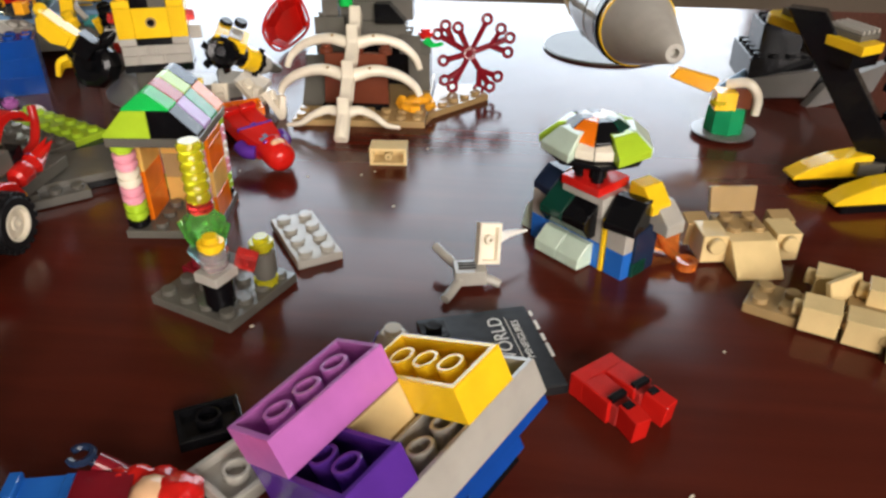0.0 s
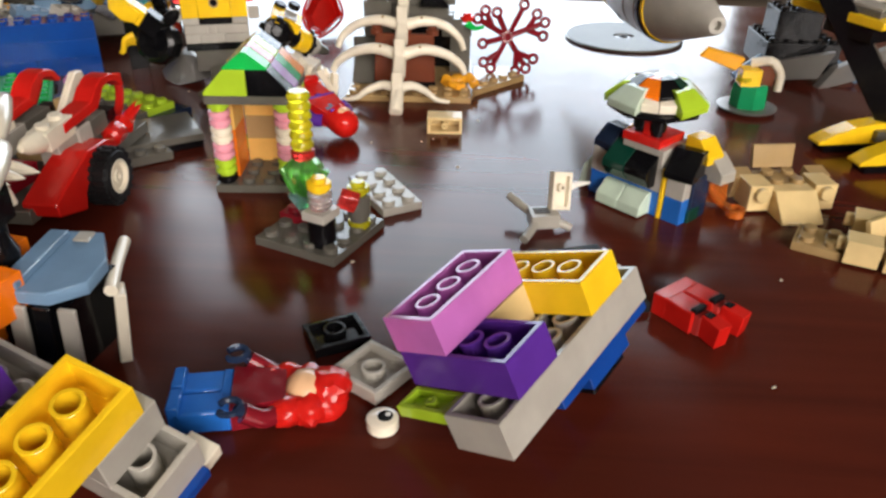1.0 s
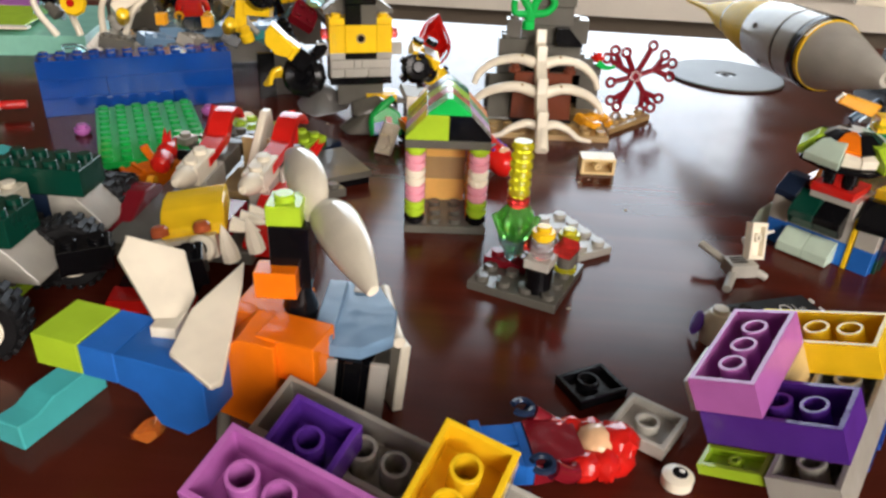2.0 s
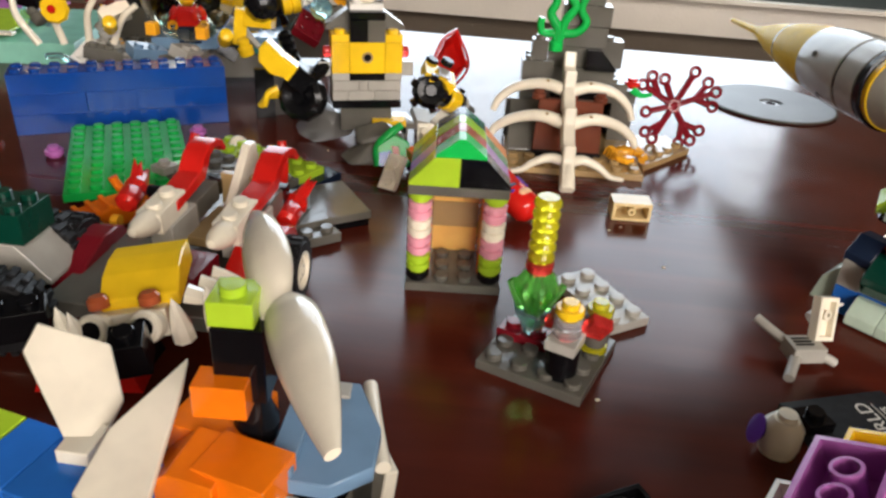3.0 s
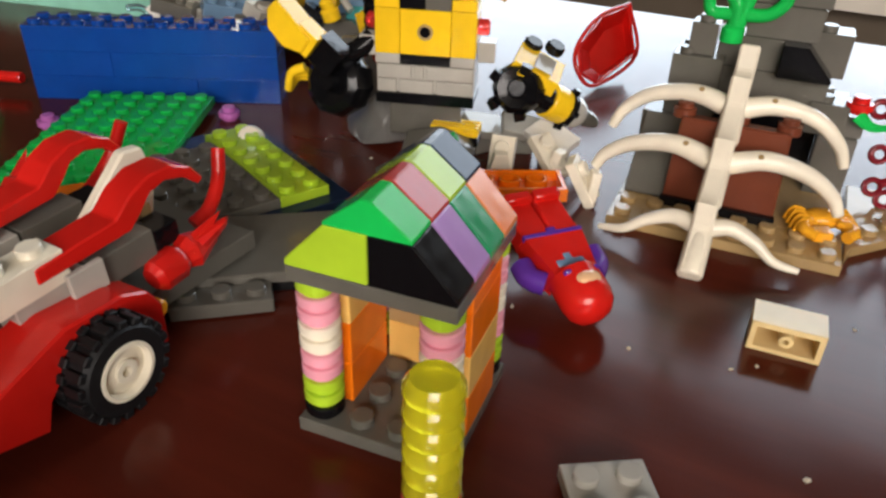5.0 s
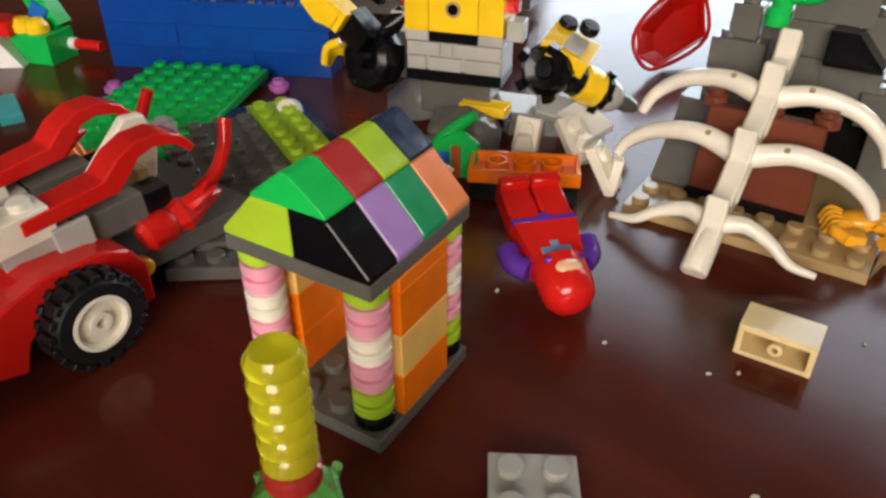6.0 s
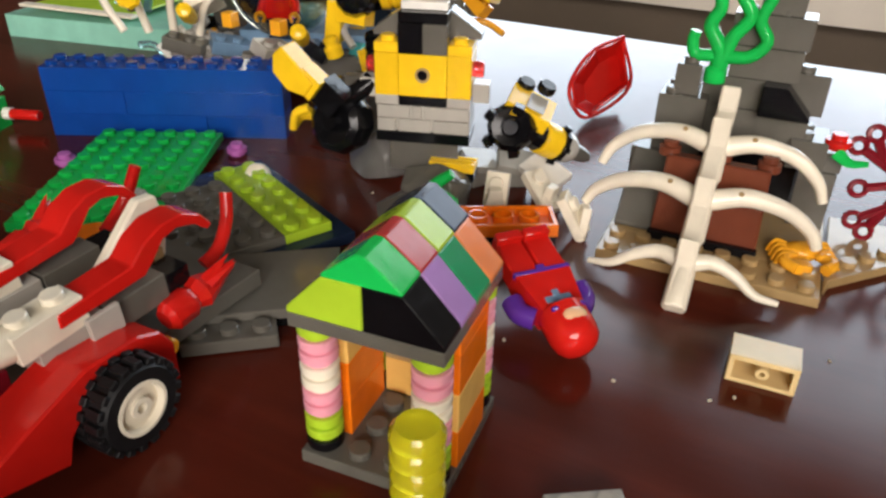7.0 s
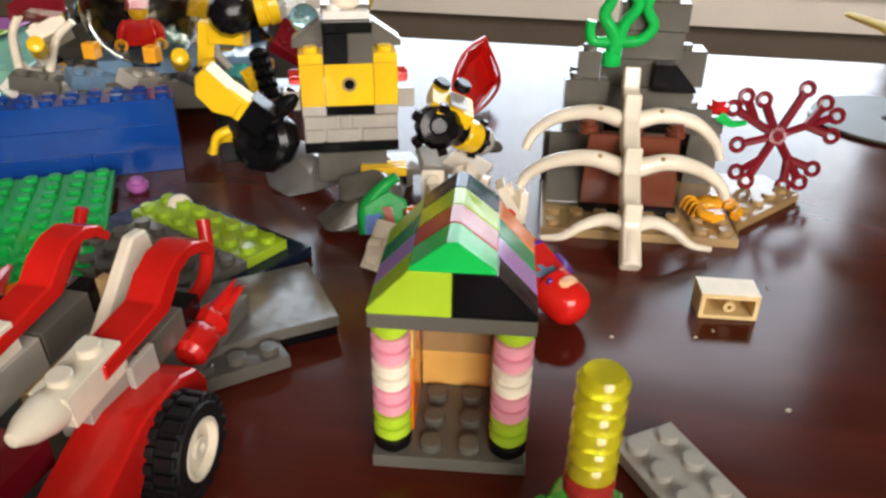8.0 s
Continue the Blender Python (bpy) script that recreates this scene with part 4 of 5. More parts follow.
# ---- dark green truck ----
truck = thing("toy_truck", "dark green and grey brick-built truck on fat black tyres", "toy truck", -24.0, 17.0, 0, 0)
for k, (x, y) in enumerate(((-22.2, 18.55), (-22.5, 14.85))):
    wb(truck, "forest", 4, 2, 3, W(truck, x - 1.5, y, 2.4), True)
    slope(truck, "grey", W(truck, x - 0.25, y, 1.2, 0, 0, 180), 2.4, 2, 3.7, 1.2)
    wb(truck, "navy", 3, 2, 3.7, W(truck, x - 2.4, y, 1.2), False)
    wb(truck, "lime", 1, 2, 1, W(truck, x - 0.5, y, 0.6), False, "side_plate")
    wheel(truck, W(truck, x + 0.25 - 0.1 * k, y - 2.3 - 0.4 * k, 1.2, 90, 0, 12), 11.5, 10)
    wheel(truck, W(truck, x - 0.6, y + 1.2, 1.2, 90, 0, 180), 11.5, 10)
wb(truck, "cream", 3, 2, 3, W(truck, -25.0, 16.7, 2.0), True)
wb(truck, "dark_grey", 4, 6, 2, W(truck, -24.4, 16.7, 0.8), False, "chassis")
wb(truck, "black", 2, 1, 3, W(truck, -21.0, 15.4, 1.2, 10, 0, 30), True, "bull_bar")

claw = thing("orange_claw", "bright orange ribbed claw piece with a short peg", "toy piece", -22.9, 24.3, 0, 50)
pr(claw, "blade", "orange", [(-24, 0), (18, 0), (22, 4), (14, 9), (-6, 8), (-24, 4)], 11, L(0, 0, 0), 0.6)
sw(claw, "peg", "orange", [(4, 0, 7), (1, 3, 13), (0, 4, 16)], 1.8, 1.8, L(0, 0, 0))
for k in range(4):
    wb(claw, "orange", 0.25, 1.4, 0.6, L(-20 + 5 * k, 0, 5 + 0.8 * k, 0, -6), False, "ridge")
fig = thing("red_scoop", "small dark red clip piece lying on the table", "toy piece", -21.3, 21.4, 0, 25)
wb(fig, "maroon", 2, 1, 2.4, L(0, 0, 0), False, "body")
wb(fig, "maroon", 0.6, 1.2, 3, L(9, 0, 0, 0, 15), False, "clip")

# ---- green plate, lime and grey wing, blue block ----
plate_thing("green_plate", "bright green six-by-ten plate lying studs up", "green", 6, 10, pose(-0.2507, 0.2915, 0.0025, -0.6, 0, 28))
for x, y, z, c in ((-23.7, 33.3, 0, "orchid"), (-28.6, 29.3, 0, "orchid")):
    peg = thing("pink_peg", "small orchid pink round peg lying by the green plate", "toy piece", x, y, z, 30)
    rnd(peg, c, 0, 0, 0, 1, "round_plate")
ball = thing("ivory_helmet", "small ivory round helmet lying on its side", "toy piece", -21.0, 31.4, 0)
la(ball, "dome", "cream", [(0, -4), (3.4, -3), (4.6, 0), (4.4, 2.6), (3.8, 4.4), (2.4, 4.6), (2.4, 6)], L(0, 0, 4.6, 60, 0, 30))

plates = thing("plate_wing", "lime, dark grey and navy plates clutched together as a wing", "toy wing", -16.45, 29.5, 0, 155)
bx(plates, "navy", -0.6, -0.7, 0, 8.6, 5, 1.2, False, "plate")
bx(plates, "lime", 0, 0, 1.2, 7, 2, 1)
bx(plates, "dark_grey", 0.0, 2, 1.2, 6, 4, 1)
bx(plates, "grey", 5.2, 5.2, 2.3, 1, 1, 1)
slab_wing = thing("grey_wing", "dark grey wedge-shaped wing plate with three studs, scuffed", "toy wing", -16.0, 26.0, 0)
flat(slab_wing, "wing_plate", "dark_grey", [(-13.65, 25.85), (-14.96, 24.92), (-16.8, 23.37), (-20.0, 25.6), (-17.67, 26.66), (-15.4, 28.4)], 3.4, 6.5)
flat(slab_wing, "lower_plate", "black", [(-13.75, 25.9), (-15.0, 25.05), (-16.8, 23.5), (-19.8, 25.5), (-17.57, 26.46), (-15.5, 28.2)], 0, 3.3)
flat(slab_wing, "step_plate", "dark_grey", [(-14.45, 24.3), (-16.3, 22.75), (-16.82, 23.35), (-14.98, 24.9)], 0.4, 4.2)
for k in range(3):
    la(slab_wing, "stud", "dark_grey", [(2.42, 0), (2.42, 1.55), (2.2, 1.75)], W(slab_wing, -15.02 - 0.615 * k, 24.35 - 0.51 * k, 0.42))

block = thing("blue_block", "long blue block of stacked bricks, studs up", "toy block", -31.5, 31.05, 0, 27.7)
for k, cut in enumerate(((8, 4), (4, 8), (12,))):
    x = 0
    for n in cut:
        bx(block, "blue", x, 0, 3 * k, n, 2, 3, k == 2)
        x += n

# ---- yellow robot ----
robot = thing("toy_robot", "yellow and grey brick-built robot with a drill arm and hard hat", "toy robot", -15.45, 33.5, 0, 19)
wb(robot, "black", 4, 2, 1.1, L(0, 8, 21), False, "waist_plate")
for row, cuts in enumerate(((0.9, 1.5, 1.6), (1.5, 0.5, 2.0))):
    x = -16
    for n in cuts:
        wb(robot, "grey", n - 0.1, 1.9, 1.38, L(x + 4 * n, 8, 24.6 + 4.7 * row), False, "masonry_brick")
        x += 8 * n
wb(robot, "grey", 3.96, 1.8, 2.9, L(0, 8.6, 24.6), False, "backing")
for x, n, c in ((-12, 1, "grey"), (0, 2, "black"), (12, 1, "grey")):
    wb(robot, c, n, 2, 1, L(x, 8, 34.1), False)
wb(robot, "yellow", 1, 2, 4.4, L(-12, 8, 37.3), False)
wb(robot, "yellow", 1, 2, 4.4, L(12, 8, 37.3), False)
wb(robot, "yellow", 2, 2, 4.4, L(0, 8, 37.3), False)
la(robot, "pin_hole", "dark_tan", [(2.5, 0), (2.5, 0.3), (1.7, 0.35), (1.7, 0.1)], L(0, 0.1, 44.6, 90), 18)
la(robot, "hole", "black", [(1.9, 0), (1.9, 0.12)], L(0, 0, 44.6, 90), 16)
for s in (-1, 1):
    wb(robot, "yellow", 1, 2, 1, L(12 * s, 8, 51.5), True)
    pr(robot, "shoulder_slope", "dark_grey", [(-8, 0), (7, 0), (7, 9), (2, 9), (-8, 2)], 9, L(10 * s, 13, 54.8, 0, 0, 180 if s > 0 else 0))
    la(robot, "red_rod", "clear_red", [(2.6, 0), (2.6, 3), (2.0, 3.6)], L(16 * s, 6, 46, 0, 90 * s))
    wb(robot, "grey", 0.7, 0.8, 2.0, L(19 * s, 6, 35.5), False, "shoulder")
wb(robot, "dark_grey", 1, 1, 3, L(4, 3.2, 51.5), False)
wb(robot, "black", 1, 1, 3, L(-4, 3.2, 51.5), False)
wb(robot, "black", 2, 2, 1, L(0, 8, 61.3), False)
wb(robot, "dark_grey", 2, 1, 1.4, L(0, 12, 64), False)
wb(robot, "white", 1.9, 1.4, 0.8, L(0, 9, 64.6), True)
la(robot, "head", "cream", [(3.6, 0), (4.9, 1), (5.0, 7), (4.2, 8.4)], L(0, 9, 67.5))
la(robot, "hard_hat", "yellow", [(6.6, 0), (6.8, 0.6), (5.7, 1.2), (5.6, 4.0), (4.4, 7.2), (2.2, 8.8), (0, 9.2)], L(0, 8.6, 74.5))
sw(robot, "hat_ridge", "yellow", [(0, -6, 1), (0, -4.4, 6.2), (0, 0, 9.2), (0, 4.6, 6)], 0.8, 0.8, L(0, 8.6, 74.8), 8)
part("foot_rock", rock_mesh("clear_grey", 15, 12, 12, 3), robot, W(robot, -17.8, 34.8, 0), "clear smoky rock piece")
part("foot_rock", rock_mesh("dark_grey", 14, 12, 11, 8), robot, W(robot, -14.8, 33.2, 0))
wb(robot, "dark_grey", 3, 1.6, 3.6, L(0, 9, 9.5), False, "hip")
# left arm: yellow fork above a black hub
pr(robot, "arm_shield", "yellow", [(-8, 2), (-5, -3), (2, -4.5), (8, -2), (8, 3.5), (0, 5.5), (-7, 6.5)], 9, W(robot, -19.2, 31.7, 4.45, 0, 36, 8), 0.5)
wb(robot, "yellow", 1, 1, 2.4, W(robot, -18.9, 31.8, 3.9, 0, 38, 8), False, "arm_block")
sw(robot, "arm", "black", [(-18, 6, 40), (-24, 2, 36), (-32, -3, 36)], 3.4, 3.0, L(0, 0, 0))
wb(robot, "black", 1.2, 1, 3, W(robot, -18.5, 32.2, 3.3, 0, 40, 8), False, "arm_joint")
la(robot, "arm_hub", "black", [(3, -6), (10.4, -4), (11.4, 1), (10.6, 5), (8.2, 6.5), (3.4, 5.0), (3.0, 8)], W(robot, -18.3, 33.0, 2.5, 72, 0, -6), 10)
for k in range(3):
    sw(robot, "claw", "yellow", [(0, 0, 0), (-4, -2, -2), (-6, -2, -8)], 1.7, 1.3, W(robot, -19.3 - 0.1 * k, 32.4 + 0.3 * k, 3.0 - 0.25 * k, 0, 10 * k))
# right arm with the drill
la(robot, "arm_hub", "black", [(3, -5), (7.4, -4), (8.4, -1), (8.4, 3), (6.4, 6), (3.4, 5.4), (2.6, 7)], W(robot, -12.75, 34.9, 2.75, 70, 0, 14), 10)
for k in range(5):
    wb(robot, "black", 0.45, 0.5, 0.9, W(robot, -12.75, 34.55, 2.75, 0, 72 * k + 20, 14) @ L(0, 0, 6.6), False, "hub_tooth")
wb(robot, "yellow", 2.0, 1.7, 1.7, W(robot, -12.55, 35.5, 3.05, 12, 24, 16), False, "arm_shell")
wb(robot, "yellow", 0.5, 0.5, 0.9, W(robot, -12.65, 34.75, 3.2, 12, 24, 16), False, "shell_peg")
wb(robot, "grey", 0.8, 1.2, 0.12, W(robot, -12.35, 35.4, 3.05, 12, 24, 16) @ L(0, 0, 5.45), False, "arm_tile")
for k in range(2):
    la(robot, "knob", "black", [(3.0, 0), (3.2, 0.5), (3.2, 2.4), (2.7, 3.0)], W(robot, -12.9 + 0.75 * k, 36.1, 3.75, 12, 24, 16), 12)
arm = robot.matrix_basis.inverted() @ look((-0.1255, 0.3510, 0.0270), (-0.1040, 0.3790, 0.0080)) @ pose(0, 0, 0, 180)
la(robot, "arm_joint", "black", [(3.4, 2), (5.2, 4), (5.4, 8), (4.6, 9)], arm, 10)
la(robot, "arm_barrel", "yellow", [(5.4, 0), (6.0, 0.6), (6.2, 4), (6.0, 7.4), (5.4, 8)], arm @ L(0, 0, 8.6), 18)
la(robot, "arm_band", "black", [(5.6, 0), (6.6, 0.4), (6.8, 1.8), (6.0, 2.6)], arm @ L(0, 0, 16.4), 9)
for k in range(5):
    wb(robot, "black", 0.35, 0.25, 0.8, arm @ pose(0, 0, 0, 0, 0, 72 * k) @ L(6.3, 0, 15.8), False, "band_clip")
la(robot, "drill", "grey", [(5.8, 0), (5.6, 2.6), (4.6, 5), (3.4, 6.4), (3.0, 6.6)], arm @ L(0, 0, 18.9), 18)
la(robot, "drill_tip", "dark_grey", [(3.2, 0), (2.9, 4), (2.2, 7), (1.5, 8)], arm @ L(0, 0, 25.2), 12)

# ---- bits between the robot and the house ----
grille = thing("grille_tile", "yellow grille tile on a black plate", "toy tile", -14.5, 34.0, 0.9, 15)
wb(grille, "black", 2, 1, 1, L(0, 0, 0), False, "plate")
for k in range(3):
    wb(grille, "yellow", 2, 0.22, 1, L(0, -2.8 + 2.8 * k, 3.2), False, "slat")
wb(grille, "yellow", 2, 1, 0.5, L(0, 0, 3.2), False, "slat_base")
rock = new("grey_rock", rock_mesh("dark_grey", 16, 13, 7, 12))
rock.matrix_basis = pose(-0.149, 0.323, 0, 0, 0, 20)
tagged(rock, "dark grey plastic rock lying under small bits", "toy rock")
drag = thing("green_dragon", "small green toy creature with a printed blue chest", "toy creature", -13.7, 31.2, 0, 10)
sw(drag, "tail", "green", [(-6, 0, 3), (-7, 4, 10), (-2, 7, 16), (3, 8, 20)], 3.2, 1.6, L(0, 0, 0))
pr(drag, "chest", "green", [(-8, 0), (8, 0), (6, 11), (0, 14), (-8, 9)], 4, L(0, 0, 3, -24), 0.5)
pr(drag, "print", "azure", [(-7, 0), (0, 0), (-2, 7), (-7, 6)], 0.5, L(0, -2.6, 4, -24), 0.0)
pr(drag, "stripe", "rust", [(0, 0), (3, 0), (1, 9), (-2, 9)], 0.5, L(0.5, -2.5, 4, -24), 0.0)
for nm, lab, x, y, z, rz, rx in (("ivory_brick", "ivory one-by-two brick standing tilted", -12.7, 33.8, 0.2, 10, 70), ("ivory_brick", "ivory one-by-two brick leaning on grey bits", -11.4, 34.4, 0.3, 60, 35),
                                ("ivory_brick", "ivory tooth-shaped brick lying by the rib cage", -10.1, 33.6, 0.1, 100, 60), ("ivory_brick", "ivory slope lying by the house", -13.5, 29.9, 0.0, -20, 50)):
    b = thing(nm, lab, "toy brick", x, y, z, rz)
    wb(b, "cream", 1, 2, 1, L(0, 0, 5, rx), True)
    pr(b, "tooth", "cream", [(-4, 0), (4, 0), (2, 9), (-2, 9)], 3, L(0, -4, 1, 10, 0, 20))
for x, y, rz, c in ((-13.0, 36.2, 30, "grey"), (-11.8, 35.9, -20, "white"), (-14.2, 35.6, 60, "grey")):
    b = thing("grey_bit", "light grey clip piece in a small heap", "toy piece", x, y, 0, rz)
    wb(b, c, 2, 1.4, 1, L(0, 0, 8, 20, 15), False, "plate")
    wb(b, c, 1, 1, 3, L(0, 2, 0), False, "block")
tray = thing("orange_brick", "orange two-by-four brick lying upside down under the red figure", "toy brick", -11.6, 31.8, 0.1, 30)
wb(tray, "black", 3.9, 1.5, 1.9, L(0, 0, 0), False)
wb(tray, "orange", 4, 1.7, 1.3, L(0, 0, 6.2), hollow=True)
scoop = thing("red_bucket", "red open digger bucket standing on its edge", "toy bucket", -12.3, 42.2, 0, 24)
RIM = [Vector(p) for p in ((-12.8, 48.2, 2.8), (-13.4, 45.6, 2.7), (-13.6, 43.4, 1.8), (-13.2, 42.9, 0.9), (-12.6, 43.6, 0.35), (-11.8, 46.7, 1.0))]
MID = sum(RIM, Vector()) / 6
BASE = [MID + (p - MID) * 0.7 + Vector((-0.2, 1.1, 0.0)) for p in RIM]
for v in BASE:
    v.z = max(v.z - 0.5, 0.15)
quad(scoop, "bottom", "red", BASE, 1.2)
for k in range(6):
    quad(scoop, ("far_side", "far_side", "tip", "tip", "near_side", "end")[k], "red", [RIM[k], RIM[(k + 1) % 6], BASE[(k + 1) % 6], BASE[k]], 1.2)
sw(scoop, "rim", "red", [(RIM[k % 6] - Vector((-12.3, 42.2, 0))) * 10 for k in range(7)], 0.9, 0.9, L(0, 0, 0, 0, 0, -24), 8, 5)
for k in range(6):
    la(scoop, "stud", "red", [(1.5, 0), (1.5, 1.0), (1.2, 1.2)], W(scoop, *(BASE[2].lerp(BASE[0], 0.3 + 0.2 * (k // 2)) + (BASE[4] - BASE[2]) * (0.3 * (k % 2) + 0.2)), 50, -30), 8)

# ---- rock shrine ----
shrine = thing("rock_shrine", "dark grey stepped rock wall, brown chest, tan base", "toy shrine", -8.85, 32.65, 0, 3)
bx(shrine, "dark_tan", 0, 0, 0, 8, 2, 1)
bx(shrine, "dark_tan", 0, 2, 0, 8, 7, 1, False, "base_plate")
flat(shrine, "wedge_plate", "dark_tan", [(-2.45, 33.3), (-2.3, 34.2), (0.3, 37.2), (-0.6, 38.8), (-2.6, 38.6)], 0, 3.2, L(0, 0, 0, 0, 0, -3))
for k in range(4):
    la(shrine, "stud", "dark_tan", [(2.42, 0), (2.42, 1.55), (2.2, 1.75)], W(shrine, -1.9 + 0.5 * k, 35.4 + 0.62 * k, 0.32))


def rock_brick(col, x, y, z, nx, ny, h, st=True, name=""):
    """A brick of the rock wall, which stands on the back rows of the base."""
    return bx(shrine, col, 0.6 + 0.95 * x, y + 3.1, z, nx, ny, h, st, name)


for z in (1, 4, 7, 10):
    rock_brick("dark_grey", 0.1, 1.9, z, 1.9, 2, 3, z == 10)
rock_brick("dark_grey", -0.7, 1.9, 1, 0.8, 2, 6, True)
rock_brick("dark_grey", 0.6, 2.2, 13, 1, 1, 3)
rock_brick("dark_grey", 6.2, 2.4, 1, 1.4, 2, 6, True)
rock_brick("dark_grey", 5.6, 2.4, 7, 1.4, 2, 3, True)
rock_brick("black", 2, 3.6, 1, 4, 0.4, 9, False, "recess_back")
rock_brick("dark_grey", 2, 2.6, 9, 2, 1.4, 3, False)
rock_brick("dark_grey", 4, 2.6, 9, 2, 1.4, 3, False)
rock_brick("dark_grey", 1.7, 2.7, 12, 2.6, 1.3, 3, True)
pr(shrine, "slope", "black", [(-9, 0), (6, 0), (6, 9.6), (-1, 9.6), (-9, 1)], 10, L(42, 46, 38.4, 0, 0, 180))
rock_brick("dark_grey", 4, 3, 12, 2.4, 1.4, 4, True)
rock_brick("dark_grey", 2.6, 2.8, 15, 2.6, 2, 3, False)
rock_brick("dark_grey", 2.4, 3.0, 18, 1.4, 1.2, 3, True)
rock_brick("dark_grey", 3.8, 3.0, 18, 1.6, 1.4, 3, True)
rock_brick("dark_grey", 3.3, 3.2, 21, 1.6, 1, 3, True)
rock_brick("dark_grey", 6.8, 2.6, 7, 0.9, 1, 2, True)
pr(shrine, "rock_slope", "dark_grey", [(-14, 0), (8, 0), (8, 20), (5, 20), (-14, 1.4)], 15.4, L(9, 32, 3.3, 0, 0, 90), 0.4)
pr(shrine, "chest_wall", "brown", [(-16, 0), (16, 0), (15, 26), (-15, 26)], 6, L(29, 19.0, 3.6, -6), 0.5, "reddish brown chest")
wb(shrine, "black", 4.1, 0.3, 0.9, L(29, 14.6, 3.3), False, "chest_foot")
for x in (14, 29, 43):
    la(shrine, "chest_stud", "brown", [(3.4, 0), (3.4, 2.6), (2.4, 2.8), (2.4, 4.2), (2.1, 4.4)], L(x, 24, 28.5), 16)
WEED = L(21, 46, 48)
sw(shrine, "seaweed", "green", [(0, 0, 0), (0, 0, 8), (-4, 0, 15), (-2, 0, 21), (-4, 0, 28)], 2.6, 1.9, WEED)
sw(shrine, "seaweed", "green", [(1, 0, 3), (3, 0, 12), (7, 0, 19), (3, 0, 26), (4, 0, 36)], 2.3, 1.9, WEED)
sw(shrine, "seaweed", "green", [(2, 0, 6), (9, 0, 7), (13, 0, 12), (10, 0, 18), (12, 0, 25)], 2.1, 1.8, WEED)
sw(shrine, "seaweed", "green", [(-1, 0, 6), (-7, 0, 6), (-8.5, 0, 10), (-8, 0, 13)], 2.0, 1.8, WEED)
la(shrine, "leaf_foot", "green", [(3.4, 0), (3.4, 4), (2.4, 5)], WEED @ L(0, 0, -2))
rnd(shrine, "red", 7.6, 5.9, 9.4, 1)
sw(shrine, "green_leaf", "green", [(0, 0, 0), (4, -2, -2), (9, -3, -1)], 2.2, 1.0, L(61, 44, 30), 8, 4, 0.6)
crab = thing("orange_crab", "small orange plastic crab on the tan base", "toy crab", -3.2, 35.0, 0.35, 20)
bm = bmesh.new()
ball_bm(bm, 0, 0, 3, 5.5, 4, 3, 0.1, 2)
part("shell", finish(bm, "amber", 60), crab, L(0, 0, 0))
for s in (-1, 1):
    for k in range(4):
        sw(crab, "leg", "amber", [(3 * s, 2 - 2 * k, 3), (7 * s, 3 - 2.6 * k, 4.2), (9 * s, 3 - 3 * k, 0.6)], 1.1, 0.7, L(0, 0, 0), 6, 3)
    sw(crab, "pincer", "amber", [(4 * s, -3, 3), (7 * s, -7, 3), (4 * s, -10, 2.4)], 1.6, 1.9, L(0, 0, 0), 8, 3)
wb(crab, "amber", 0.6, 0.6, 1, L(-2, -8, 0.4), True, "claw_stud")

# ---- ivory rib cage leaning on the shrine ----
ribs = thing("rib_cage", "ivory plastic rib cage with a notched spine, leaning on the shrine", "toy skeleton", -6.0, 30.7, 0.1, 3)
LEAN_BACK = -55
TILT = pose(0, 0, 0.001, LEAN_BACK)
spine = [(-2.6, 0), (2.4, 0), (2.6, 10), (3.2, 13), (8.2, 18), (3.4, 19), (2.6, 24), (3.2, 32), (9.0, 38), (3.6, 39.5), (2.6, 46), (3.2, 53), (9.0, 59), (3.6, 61), (2.6, 66), (7.0, 72), (2.6, 73.5), (-2.0, 73.5), (-2.8, 69)]
pr(ribs, "spine", "cream", spine, 5.6, TILT @ pose(0, 0, 0, 0, 0, -90), 0.6)
la(ribs, "spine_foot", "cream", [(3.2, 0), (3.5, 0.5), (3.4, 12), (2.6, 14)], TILT @ L(0, 0.4, 0.2), 14)
la(ribs, "spine_joint", "cream", [(2.6, 0), (3.4, 1.5), (3.4, 12), (2.6, 14)], TILT @ L(0, 0.8, 21), 14)
la(ribs, "spine_joint", "cream", [(2.6, 0), (3.4, 1.5), (3.4, 12), (2.6, 14)], TILT @ L(0, 0.8, 42), 14)
for h, r0, r1, ctrl in ((55, 3.1, 1.5, [(2, 0.5, 55), (12, 0.2, 57.5), (24, 3, 57), (32, 8, 53.5), (35, 12.5, 49.5)]),
                        (36, 3.2, 1.6, [(2, 0.5, 36), (13, 0.2, 39), (25, 3.5, 39), (33, 8, 36.5), (36, 12, 33.8)]),
                        (15, 2.6, 0.9, [(2, 0, 15), (8, 0.5, 16.5), (15, 2, 14.5), (21, 4.5, 11.5), (28, 6, 11.2)])):
    for s in (-1, 1):
        sw(ribs, "rib", "cream", [(x * s * (0.92 if s > 0 else 0.98), y, z) for x, y, z in ctrl], r0, r1, TILT, 12, 6)
        if h > 20:
            la(ribs, "peg_hole", "dark_tan", [(0.8, 0), (0.8, 0.2)], TILT @ L(10 * s, -2.7, h + 2, 90), 10)

# ---- dark red branching piece ----
coral = thing("red_branch", "dark red plastic branch with round open ends", "toy branch", -0.78, 37.9, 0, 8)


